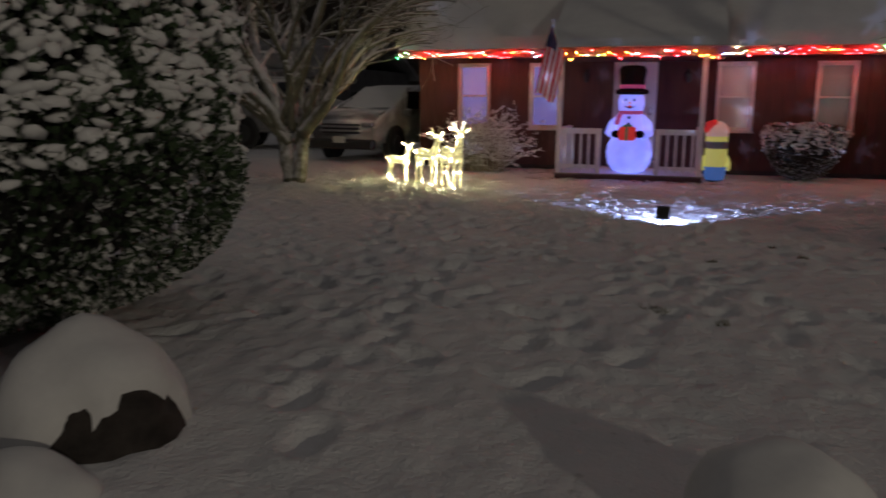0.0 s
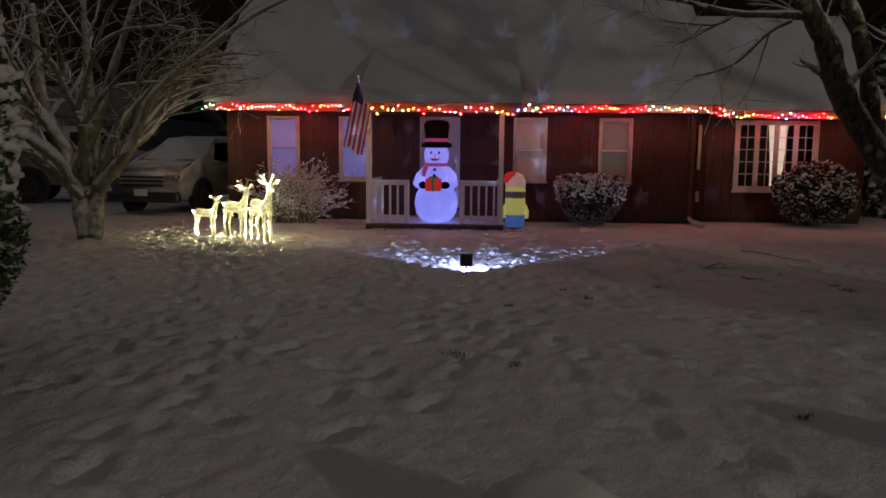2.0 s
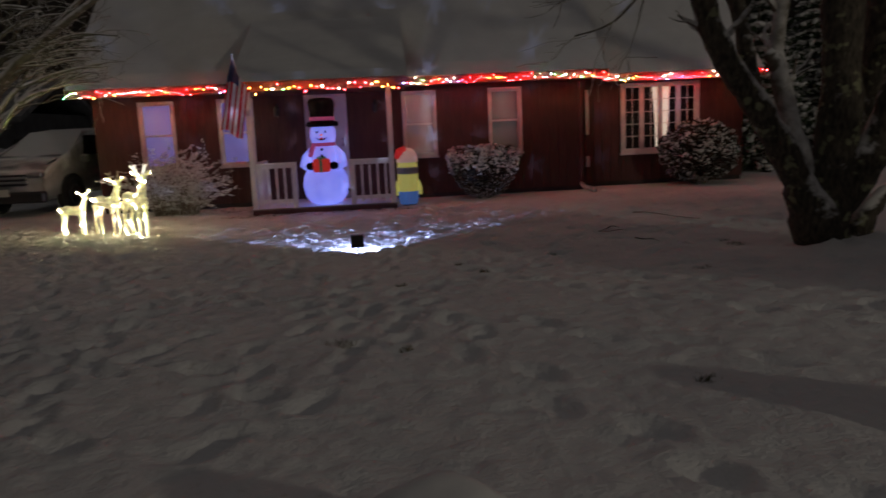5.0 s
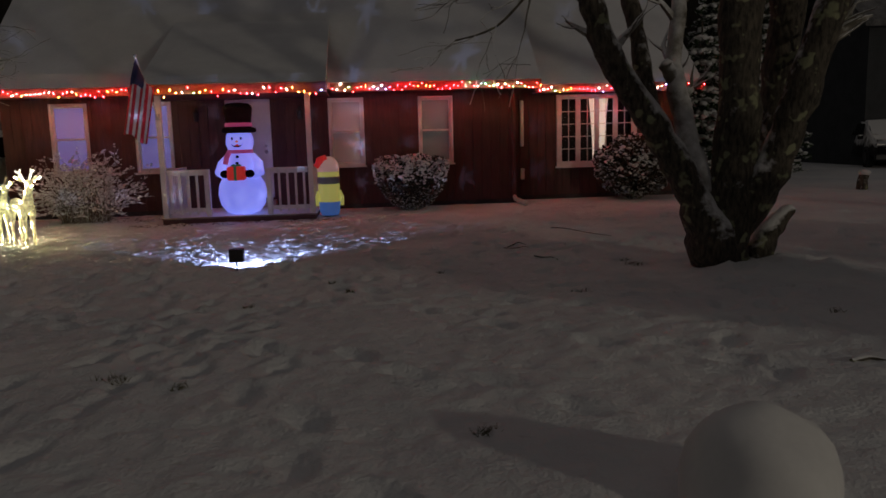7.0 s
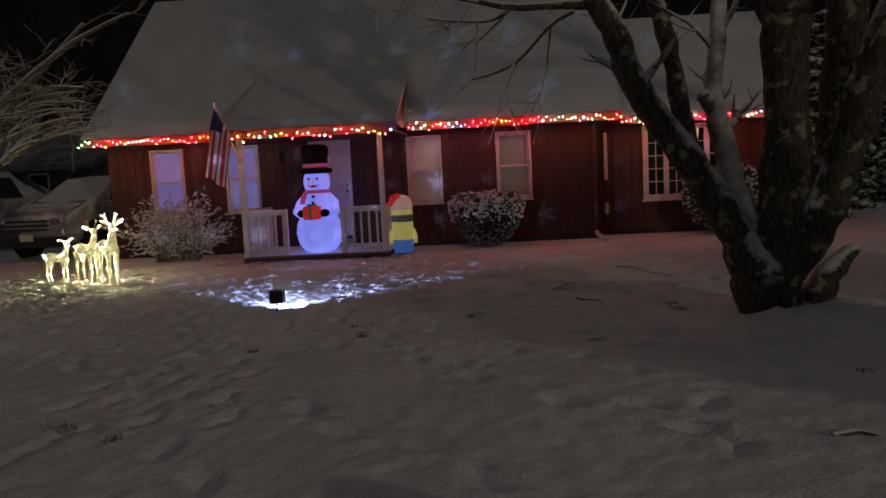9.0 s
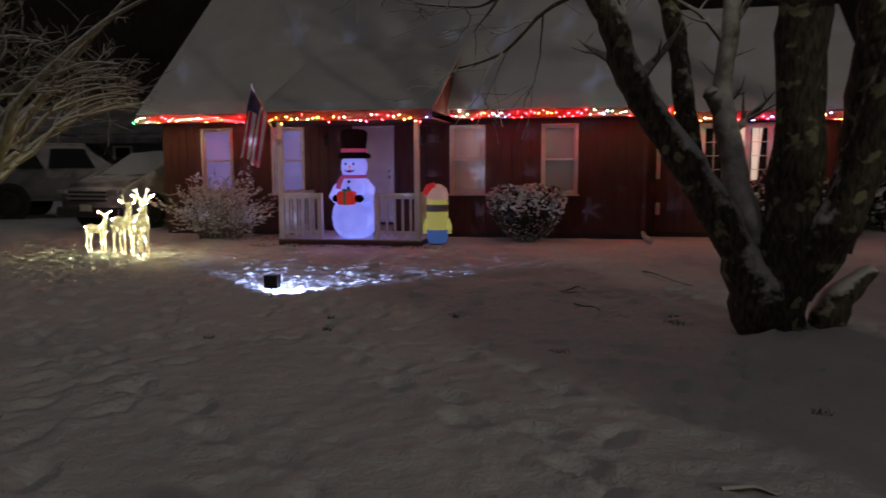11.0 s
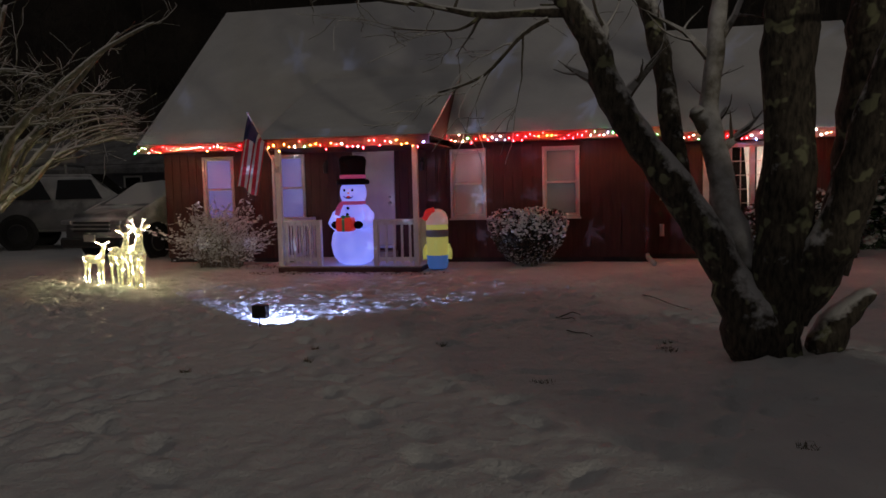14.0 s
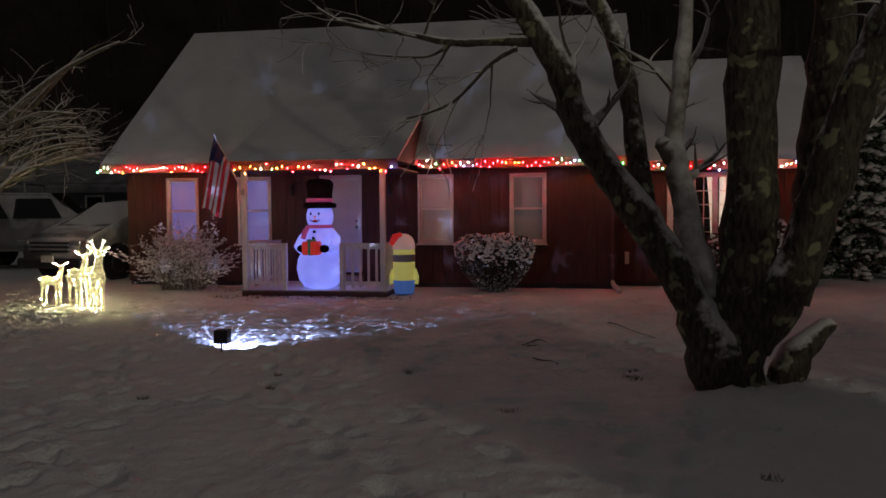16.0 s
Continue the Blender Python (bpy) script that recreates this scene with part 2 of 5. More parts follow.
def footprints(h):
    """Presses boot prints into the height table h: trampled ground to the west, looser trails elsewhere."""
    rnd = random.Random(19)
    prints = []

    def trail(x, y, heading, steps, stride):
        for k in range(steps):
            heading += rnd.uniform(-0.25, 0.25)
            x += stride * math.cos(heading)
            y += stride * math.sin(heading)
            side = 0.10 if k % 2 else -0.10
            prints.append((x - side * math.sin(heading), y + side * math.cos(heading), heading + rnd.uniform(-0.2, 0.2), rnd.uniform(0.035, 0.065)))
    for _ in range(62):
        trail(rnd.uniform(-9, 1.5), rnd.uniform(-13, -3.5), rnd.uniform(0, 6.28), rnd.randrange(8, 20), rnd.uniform(0.42, 0.66))
    for _ in range(16):
        trail(rnd.uniform(0, 8), rnd.uniform(-14, -3), rnd.uniform(0, 6.28), rnd.randrange(6, 13), rnd.uniform(0.45, 0.7))
    for x0, y0, x1, y1 in ((-2.2, -15.6, -3.2, -4.5), (-2.6, -15.2, -4.6, -5.2), (-1.6, -14.5, -1.0, -8.2)):
        trail(x0, y0, math.atan2(y1 - y0, x1 - x0), 20, 0.52)
    for x, y, a, deep in prints:
        i0, i1 = int((x - GX0 - 0.32) / STEP), int((x - GX0 + 0.32) / STEP) + 1
        j0, j1 = int((y - GY0 - 0.32) / STEP), int((y - GY0 + 0.32) / STEP) + 1
        if i0 < 0 or j0 < 0 or i1 >= GNX or j1 >= GNY:
            continue
        xx = GX0 + STEP * np.arange(i0, i1)[None, :] - x
        yy = GY0 + STEP * np.arange(j0, j1)[:, None] - y
        u, v = xx * math.cos(a) + yy * math.sin(a), -xx * math.sin(a) + yy * math.cos(a)
        d = np.sqrt((u / 0.17) ** 2 + (v / 0.085) ** 2)
        h[j0:j1, i0:i1] += -deep * np.clip(1.35 - d, 0, 1) + 0.30 * deep * np.exp(-((d - 1.5) / 0.3) ** 2)
    return h


HEIGHTS = footprints(np.array([[drift(GX0 + STEP * i, GY0 + STEP * j) for i in range(GNX)] for j in range(GNY)]))


def lumps(x, y):
    """Height of the trodden snow over the plain ground."""
    fx, fy = (x - GX0) / STEP, (y - GY0) / STEP
    i, j = int(fx), int(fy)
    if fx < 0 or fy < 0 or i >= GNX - 1 or j >= GNY - 1:
        return drift(x, y)
    a, b = fx - i, fy - j
    return float(HEIGHTS[j, i] * (1 - a) * (1 - b) + HEIGHTS[j, i + 1] * a * (1 - b) + HEIGHTS[j + 1, i] * (1 - a) * b + HEIGHTS[j + 1, i + 1] * a * b)


def build_ground():
    far = [0.5, 1.2, 2.5, 5, 10, 20, 45, 100, 250, 700]

    def axis(start, count):
        inner = [start + STEP * i for i in range(count)]
        return [start - d for d in far[::-1]] + inner + [inner[-1] + d for d in far]
    xs, ys = axis(GX0, GNX), axis(GY0, GNY)
    nx = len(xs)
    vs = [(x, y, ground_height(x, y) + lumps(x, y)) for y in ys for x in xs]
    fs = [(j * nx + i, j * nx + i + 1, (j + 1) * nx + i + 1, (j + 1) * nx + i) for j in range(len(ys) - 1) for i in range(nx - 1)]
    return structure(finish("ground", Soup(vs, fs), SNOW, smooth=True), "snow-covered front lawn with trampled footprints", "ground")


build_ground()

# ---- house ----
WALL_TOP = 2.62
BASE = 0.10


def wall_columns(x0, x1, openings, step):
    """Vertical strips of a wall with its openings left out: (xa, xb, za, zb)."""
    edges = {x0, x1}
    k = x0 + step
    while k < x1 - 0.03:
        if all(abs(k - e) > 0.04 for o in openings for e in o[:2]):
            edges.add(round(k, 3))
        k += step
    for a, b, c, d in openings:
        edges |= {a, b}
    edges = sorted(edges)
    out = []
    for a, b in zip(edges, edges[1:]):
        spans = [(BASE, WALL_TOP)]
        for oa, ob_, oc, od in openings:
            if oa < b - 1e-4 and ob_ > a + 1e-4:
                spans = [s for lo, hi in spans for s in ((lo, min(hi, oc)), (max(lo, od), hi)) if s[1] - s[0] > 0.01]
        out += [(a, b, lo, hi) for lo, hi in spans]
    return out


def sided_wall(name, x0, x1, y, openings, label):
    """A framed wall facing the street, with single vertical boards in front."""
    bm = bmesh.new()
    for a, b, lo, hi in wall_columns(x0, x1, openings, 1.2):
        box(bm, a, b, y + 0.02, y + 0.16, lo, hi)
    w = structure(finish(name, bm, FASCIA), label, "wall")
    for a, b, lo, hi in wall_columns(x0, x1, openings, 0.203):
        part("board", boxed(a + 0.004, b - 0.004, y, y + 0.017, lo, hi), SIDING, w)
    return w


def plain_wall(name, x0, x1, y0, y1, label, z1=WALL_TOP):
    return structure(finish(name, boxed(x0, x1, y0, y1, 0.0, z1), SIDING), label, "wall")


W1 = (-5.82, -5.05, 0.93, 2.42)
W3 = (-0.02, 0.755, 0.94, 2.42)
W4 = (1.945, 2.715, 0.94, 2.42)
W2 = (-4.11, -3.33, 0.93, 2.42)
DOORWAY = (-2.20, -1.26, 0.36, 2.43)
W5 = (5.23, 7.17, 0.76, 2.42)
RY, WY = 0.0, 0.65  # the entry's wall and the set-back wing's wall
sided_wall("wall_front_west", -6.79, -4.40, 0.0, [W1], "dark red-brown vertical board wall with one window")
sided_wall("wall_entry", -4.40, -0.30, RY, [W2, DOORWAY], "dark red-brown board wall behind the porch, round the door")
sided_wall("wall_front", -0.30, 4.16, 0.0, [W3, W4], "dark red-brown vertical board wall with two windows")
sided_wall("wall_wing", 4.16, 8.27, WY, [W5], "dark red-brown board wall of the set-back wing")
plain_wall("wall_west", -6.79, -6.64, 0.17, 8.2, "dark red-brown end wall of the house")
plain_wall("wall_step", 4.01, 4.16, 0.17, WY - 0.01, "dark red-brown corner wall between house and wing")
plain_wall("wall_east", 8.12, 8.27, WY + 0.17, 8.2, "dark red-brown end wall of the wing")
plain_wall("wall_back", -6.63, 8.11, 8.05, 8.2, "dark back wall of the house")
for nm, a, b, y in (("foundation_west", -6.76, -3.3, 0.03), ("foundation_east", -0.25, 4.14, 0.03), ("foundation_wing", 4.18, 8.24, WY + 0.03)):
    structure(finish(nm, boxed(a, b, y, y + 0.2, -0.15, BASE), STONE), "low grey stone foundation strip under the siding", "foundation")
structure(finish("floor", boxed(-6.5, 8.05, 1.0, 8.0, 0.20, 0.34), DECK), "plain wooden floor inside the house", "floor")
structure(finish("ceiling", boxed(-6.6, 8.1, 0.85, 8.0, WALL_TOP + 0.02, WALL_TOP + 0.08), WHITE), "plain white ceiling inside the house", "ceiling")


def roof_slab(name, x0, x1, y0, z0, y1, z1, label, mat=ROOF_SNOW, thick=0.14, uneven=0.025, cut=None):
    """A sloped slab of roof with an uneven blanket of snow."""
    bm = bmesh.new()
    nx, ny = int((x1 - x0) / 0.15), int(abs(y1 - y0) / 0.15)
    top, bot = [], []
    for j in range(ny + 1):
        t = j / ny
        rt, rb = [], []
        for i in range(nx + 1):
            x, y, z = x0 + (x1 - x0) * i / nx, y0 + (y1 - y0) * t, z0 + (z1 - z0) * t
            edge = min(1, min(i, nx - i, j, ny - j) / 2)
            h = uneven * (noise.noise(Vector((x * 0.8, y * 0.8, 3))) + 0.5 * noise.noise(Vector((x * 2.5, y * 2.5, 9)))) * edge
            rt.append(bm.verts.new((x, y, z + h - 0.035 * (1 - edge))))
            rb.append(bm.verts.new((x, y, z - thick)))
        top.append(rt)
        bot.append(rb)
    for j in range(ny):
        for i in range(nx):
            bm.faces.new((top[j][i], top[j][i + 1], top[j + 1][i + 1], top[j + 1][i]))
            bm.faces.new((bot[j][i], bot[j + 1][i], bot[j + 1][i + 1], bot[j][i + 1]))
    for j in range(ny):
        for i, flip in ((0, 1), (nx, 0)):
            q = (top[j][i], top[j + 1][i], bot[j + 1][i], bot[j][i])
            bm.faces.new(q[::-1] if flip else q)
    for i in range(nx):
        for j, flip in ((0, 0), (ny, 1)):
            q = (top[j][i], bot[j][i], bot[j][i + 1], top[j][i + 1])
            bm.faces.new(q[::-1] if flip else q)
    return structure(finish(name, bm, mat, smooth=False), label, "roof")


EAVE_Y, EAVE_Z = -0.42, 2.76
RIDGE_Y, RIDGE_Z = 4.16, 6.68
PITCH = (RIDGE_Z - EAVE_Z) / (RIDGE_Y - EAVE_Y)
roof_slab("roof_front", -7.17, 4.62, EAVE_Y, EAVE_Z, RIDGE_Y, RIDGE_Z, "steep main roof under a thin blanket of snow")
roof_slab("roof_back", -7.17, 4.62, RIDGE_Y + 0.01, RIDGE_Z, 8.74, EAVE_Z, "rear slope of the snow-covered main roof")
WEAVE_Y, WEAVE_Z, WRIDGE_Y = 0.22, 2.68, 3.25
WRIDGE_Z = WEAVE_Z + PITCH * (WRIDGE_Y - WEAVE_Y)
roof_slab("roof_wing_front", 4.63, 8.58, WEAVE_Y, WEAVE_Z, WRIDGE_Y, WRIDGE_Z, "lower snow-covered roof of the wing")
roof_slab("roof_wing_back", 4.63, 8.58, WRIDGE_Y + 0.01, WRIDGE_Z, 6.3, WEAVE_Z, "rear slope of the wing's snow-covered roof")
PX0, PX1, PY, PZ = -3.38, 0.06, -2.30, 2.66
PTOP_Y = 1.29
PTOP_Z = EAVE_Z + PITCH * (PTOP_Y - EAVE_Y) + 0.05
roof_slab("roof_porch", PX0, PX1, PY, PZ, PTOP_Y, PTOP_Z, "snow-covered porch roof running into the main roof", thick=0.10)


def gable(name, x0, x1, pts, label):
    """An upright plate in the y-z plane from a list of corners."""
    bm = bmesh.new()
    a = [bm.verts.new((x0, y, z)) for y, z in pts]
    b = [bm.verts.new((x1, y, z)) for y, z in pts]
    bm.faces.new(a[::-1])
    bm.faces.new(b)
    for k in range(len(pts)):
        q = (k + 1) % len(pts)
        bm.faces.new((a[k], a[q], b[q], b[k]))
    return structure(finish(name, bm, SIDING), label, "wall")


for nm, xa in (("gable_porch_east", PX1 - 0.16), ("gable_porch_west", PX0 + 0.06)):
    gable(nm, xa, xa + 0.10, [(PY + 0.12, PZ - 0.06), (EAVE_Y - 0.05, PZ - 0.06), (PTOP_Y - 0.15, PTOP_Z - 0.22)], "dark red triangular cheek under the porch roof")
gable("gable_west", -6.79, -6.64, [(0.0, WALL_TOP), (8.2, WALL_TOP), (RIDGE_Y, RIDGE_Z - 0.20)], "dark red-brown gable of the house")
gable("gable_wing", 8.12, 8.27, [(WY, WALL_TOP), (5.9, WALL_TOP), (WRIDGE_Y, WRIDGE_Z - 0.2)], "dark red-brown gable of the wing")
gable("gable_east", 4.44, 4.58, [(0.2, WALL_TOP), (8.1, WALL_TOP), (RIDGE_Y, RIDGE_Z - 0.20)], "dark red-brown gable above the wing")
for nm, a, b, y, z in (("fascia_west", -7.17, PX0 - 0.01, EAVE_Y, EAVE_Z), ("fascia_east", PX1 + 0.01, 4.62, EAVE_Y, EAVE_Z), ("fascia_wing", 4.64, 8.58, WEAVE_Y, WEAVE_Z), ("fascia_porch", PX0, PX1, PY, PZ)):
    structure(finish(nm, boxed(a, b, y - 0.03, y - 0.004, z - 0.23, z - 0.045), FASCIA), "dark red fascia board along the eaves", "trim")
for nm, a, b, y, z in (("soffit_west", -7.16, PX0 - 0.02, 0.0, EAVE_Z), ("soffit_east", PX1 + 0.02, 4.6, 0.0, EAVE_Z), ("soffit_wing", 4.65, 8.56, WY, WEAVE_Z)):
    structure(finish(nm, boxed(a, b, y - 0.36, y - 0.005, z - 0.225, z - 0.20), FASCIA), "dark boarded soffit under the eaves", "trim")
structure(finish("soffit_porch", boxed(PX0 + 0.02, PX1 - 0.02, PY + 0.01, RY - 0.01, PZ - 0.22, PZ - 0.19), FASCIA), "dark boarded porch ceiling", "trim")


def sash_window(name, o, y, label, shade=None, shade_to=None, bar=True):
    """A white double-hung window: casing, two sashes, panes, sill, and what hangs behind the glass."""
    a, b, c, d = o
    w = structure(new(name), label, "window")
    bm = bmesh.new()
    t = 0.055
    for q in ((a, a + t, c, d), (b - t, b, c, d), (a + t, b - t, d - t, d), (a + t, b - t, c, c + t)):
        box(bm, q[0], q[1], y - 0.03, y + 0.10, q[2], q[3], bevel=0.006)
    part("window_frame", bm, WHITE, w)
    mid = (c + d) / 2
    for z0, z1, yy in ((mid - 0.02, d - t, 0.02), (c + t, mid + 0.02, 0.05)):
        bm = bmesh.new()
        s = 0.035
        for q in ((a + t, a + t + s, z0, z1), (b - t - s, b - t, z0, z1), (a + t + s, b - t - s, z1 - s, z1), (a + t + s, b - t - s, z0, z0 + s)):
            box(bm, q[0], q[1], y + yy, y + yy + 0.025, q[2], q[3])
        sash = part("sash", bm, WHITE, w)
        pane = part("pane", boxed(a + t + s, b - t - s, y + yy + 0.010, y + yy + 0.014, z0 + s, z1 - s), GLASS, sash)
        pane.visible_shadow = False
    part("window_sill", boxed(a - 0.03, b + 0.03, y - 0.06, y - 0.032, c - 0.03, c + 0.005, bevel=0.005), WHITE, w)
    if shade:
        part("blind", boxed(a + t, b - t, y + 0.115, y + 0.120, c + t if shade_to is None else shade_to, d - t), shade, w, "drawn window blind")
    # Near-black sheet stands for the unlit room; its darkness is in the colour.
    part("unlit_backing", boxed(a - 0.05, b + 0.05, y + 0.30, y + 0.32, c - 0.05, d + 0.05), SHADE_FILL, w, "near-black sheet painted as the unlit room behind the glass")
    return w


VIOLET = glow("violet_backlit_blind", (0.25, 0.20, 0.60), 0.36, (0.2, 0.2, 0.2))
VIOLET_LOW = glow("blue_backlit_blind", (0.20, 0.18, 0.62), 0.34, (0.2, 0.2, 0.2))
CREAM = glow("cream_blind", (0.62, 0.50, 0.42), 0.04, (0.42, 0.36, 0.33))
GREY_BLIND = glow("grey_blind", (0.36, 0.40, 0.36), 0.03, (0.17, 0.18, 0.16))
sash_window("window_1", W1, 0.0, "white double-hung window with a violet-lit blind", VIOLET)
sash_window("window_2", W2, RY, "white double-hung window with a blue-lit blind behind the porch", VIOLET_LOW)
sash_window("window_3", W3, 0.0, "white double-hung window with a cream blind drawn", CREAM)
sash_window("window_4", W4, 0.0, "white double-hung window with a grey blind", GREY_BLIND)


def casement_window():
    a, b, c, d = W5
    y = WY
    w = structure(new("window_5"), "wide white four-light casement window with small panes", "window")
    bm = bmesh.new()
    t = 0.07
    for q in ((a, a + t, c, d), (b - t, b, c, d), (a + t, b - t, d - t, d), (a + t, b - t, c, c + t)):
        box(bm, q[0], q[1], y - 0.03, y + 0.10, q[2], q[3], bevel=0.006)
    part("window_frame", bm, WHITE, w)
    n = 4
    wide = (b - a - 2 * t) / n
    for k in range(n):
        x0, x1 = a + t + wide * k, a + t + wide * (k + 1)
        bm = bmesh.new()
        s = 0.055
        z0, z1 = c + t, d - t
        for q in ((x0, x0 + s, z0, z1), (x1 - s, x1, z0, z1), (x0 + s, x1 - s, z1 - 0.04, z1), (x0 + s, x1 - s, z0, z0 + 0.04)):
            box(bm, q[0], q[1], y - 0.015, y + 0.03, q[2], q[3])
        sash = part("casement", bm, WHITE, w)
        bm = bmesh.new()
        xm = (x0 + x1) / 2
        box(bm, xm - 0.009, xm + 0.009, y + 0.0, y + 0.012, z0 + 0.04, z1 - 0.04)
        for r in range(1, 5):
            zz = z0 + 0.04 + (z1 - z0 - 0.08) * r / 5
            box(bm, x0 + s, x1 - s, y + 0.001, y + 0.011, zz - 0.009, zz + 0.009)
        part("glazing_bars", bm, WHITE, sash)
        pane = part("pane", boxed(x0 + s, x1 - s, y + 0.014, y + 0.018, z0 + 0.04, z1 - 0.04), GLASS, sash)
        pane.visible_shadow = False
    part("window_sill", boxed(a - 0.04, b + 0.04, y - 0.07, y - 0.032, c - 0.04, c + 0.005, bevel=0.005), WHITE, w)
    cloth = glow("lit_white_curtain", (1.0, 0.80, 0.58), 0.45)
    for x0, x1, lean in ((a + 0.84, a + 1.02, 0.12), (a + 1.10, a + 1.30, -0.10)):
        bm = bmesh.new()
        cols = []
        for i in range(13):
            f = i / 12
            col = []
            for j in range(9):
                g = j / 8
                pinch = lean * math.sin(g * math.pi * 0.5) * (1 - f if lean > 0 else f)
                col.append(bm.verts.new((x0 + (x1 - x0) * f + pinch * 0.8, y + 0.20 + 0.02 * math.sin(f * 22), d - 0.08 - (d - c - 0.16) * g)))
            cols.append(col)
        for p, q in zip(cols, cols[1:]):
            for j in range(8):
                bm.faces.new((p[j], p[j + 1], q[j + 1], q[j]))
        cur = part("curtain", bm, cloth, w, "lit white curtain pulled aside", smooth=True)
        sol = cur.modifiers.new("thickness", "SOLIDIFY")
        sol.thickness = 0.006
    # Same painted darkness in place of the room behind the casements.
    part("unlit_backing", boxed(a - 0.1, b + 0.1, y + 0.9, y + 0.92, c - 0.3, d + 0.1), SHADE_FILL, w, "near-black sheet painted as the unlit room behind the glass")


casement_window()


def front_door():
    a, b, c, d = DOORWAY
    o = structure(new("door_1"), "closed white front door with two locks behind the porch", "door")
    bm = bmesh.new()
    t = 0.05
    for q in ((a, a + t, c, d), (b - t, b, c, d), (a + t, b - t, d - t, d)):
        box(bm, q[0], q[1], RY - 0.02, RY + 0.12, q[2], q[3])
    part("door_frame", bm, DOOR, o)
    leaf = part("door_leaf", boxed(a + t + 0.004, b - t - 0.004, RY + 0.02, RY + 0.065, c + 0.02, d - t - 0.004), DOOR, o)
    bm = bmesh.new()
    box(bm, a, b, RY - 0.06, RY + 0.10, c - 0.04, c + 0.018)
    part("threshold", bm, METAL, o)
    for z, r in ((1.30, 0.034), (1.43, 0.026)):
        bm = bmesh.new()
        bmesh.ops.create_uvsphere(bm, u_segments=12, v_segments=8, radius=r, matrix=Matrix.Translation((b - t - 0.07, RY - 0.03, z)))
        bmesh.ops.create_cone(bm, cap_ends=True, segments=12, radius1=r * 1.1, radius2=r * 1.1, depth=0.05, matrix=pose(b - t - 0.07, RY + 0.005, z, 90))
        part("door_knob" if z < 1.4 else "deadbolt", bm, METAL, leaf, "small metal lock", smooth=True)


front_door()

# ---- porch ----


def porch():
    p = thing("porch", "low snow-dusted wooden porch deck with two square white posts", "porch")
    x0, x1, y0, y1 = -3.20, -0.24, -1.97, -0.06
    bm = bmesh.new()
    box(bm, x0 + 0.02, x1 - 0.02, y0 + 0.02, y0 + 0.06, -0.04, 0.088)
    box(bm, x0 + 0.02, x0 + 0.06, y0 + 0.06, y1, -0.04, 0.088)
    box(bm, x1 - 0.06, x1 - 0.02, y0 + 0.06, y1, -0.04, 0.088)
    part("deck_frame", bm, FASCIA, p, "dark deck rim board")
    n = 14
    plank = None
    for k in range(n):
        wide = (y1 - y0) / n
        ob = new("plank", plank) if plank else part("plank", boxed(x0, x1, -wide / 2 + 0.003, wide / 2 - 0.003, 0.09, 0.12, bevel=0.003), DECK_SNOW, p)
        plank = ob.data
        ob.parent = p
        ob.location = (0, y0 + wide * (k + 0.5), 0)
    for x in (-3.12, -0.33):
        part("post", boxed(x - 0.05, x + 0.05, -1.94, -1.84, 0.121, 2.44, bevel=0.006), RAIL, p, "square white-painted post")
    part("beam", boxed(x0, x1, -1.94, -1.84, 2.441, 2.47), FASCIA, p)
    part("step", boxed(-2.25, -1.2, -0.40, -0.07, 0.121, 0.27, bevel=0.01), DECK, p, "wooden step at the door")


DECK_SNOW = snowed("snow_dusted_deck", (0.16, 0.13, 0.10), (0.30, 0.26, 0.21), 5.0, 0.62, 6.0, soft=0.2, grain=(0.5, 4, 4))
porch()


def railing(m, length, label):
    r = thing("porch_railing", label, "railing", m, "porch railings")
    part("top_rail", boxed(0, length, -0.045, 0.045, 0.87, 0.91, bevel=0.006), RAIL, r)
    part("upper_rail", boxed(0.0, length, -0.018, 0.018, 0.80, 0.868), RAIL, r)
    part("bottom_rail", boxed(0.0, length, -0.018, 0.018, 0.10, 0.17), RAIL, r)
    n = max(2, round(length / 0.15))
    first = None
    for k in range(n):
        x = length * (k + 0.5) / n
        ob = new("baluster", first) if first else part("baluster", boxed(-0.022, 0.022, -0.045, -0.019, 0.05, 0.86), RAIL, r)
        first = ob.data
        ob.parent = r
        ob.location = (x, 0, 0)
    part("newel", boxed(length - 0.09, length, -0.046, 0.044, 0.0, 0.868, bevel=0.006), RAIL, r, "square newel post")
    return r


railing(pose(-3.06, -1.89, 0.121), 0.80, "white wooden railing section beside the porch steps")
railing(pose(-0.39, -1.89, 0.121, 0, 0, 180), 0.80, "white wooden railing section next to the inflatable")
railing(pose(-3.12, -1.83, 0.121, 0, 0, 90), 1.75, "white wooden side railing running back to the wall")
railing(pose(-0.33, -1.83, 0.121, 0, 0, 90), 1.75, "white wooden side railing running back to the wall")


def lantern(x):
    o = thing("wall_lantern", "small unlit black wall lantern beside the door", "lantern", pose(x, RY, 2.10), "door lanterns")
    part("bracket", boxed(-0.03, 0.03, -0.05, -0.002, 0.05, 0.17, bevel=0.005), BLACK, o)
    bm = bmesh.new()
    lathe(bm, [(0.02, -0.12), (0.05, -0.10), (0.065, 0.06), (0.03, 0.11), (0.008, 0.14)], 6, (0, -0.11, 0))
    part("lamp_body", bm, BLACK, o)


lantern(-2.80)
lantern(-0.62)

# ---- inflatables ----


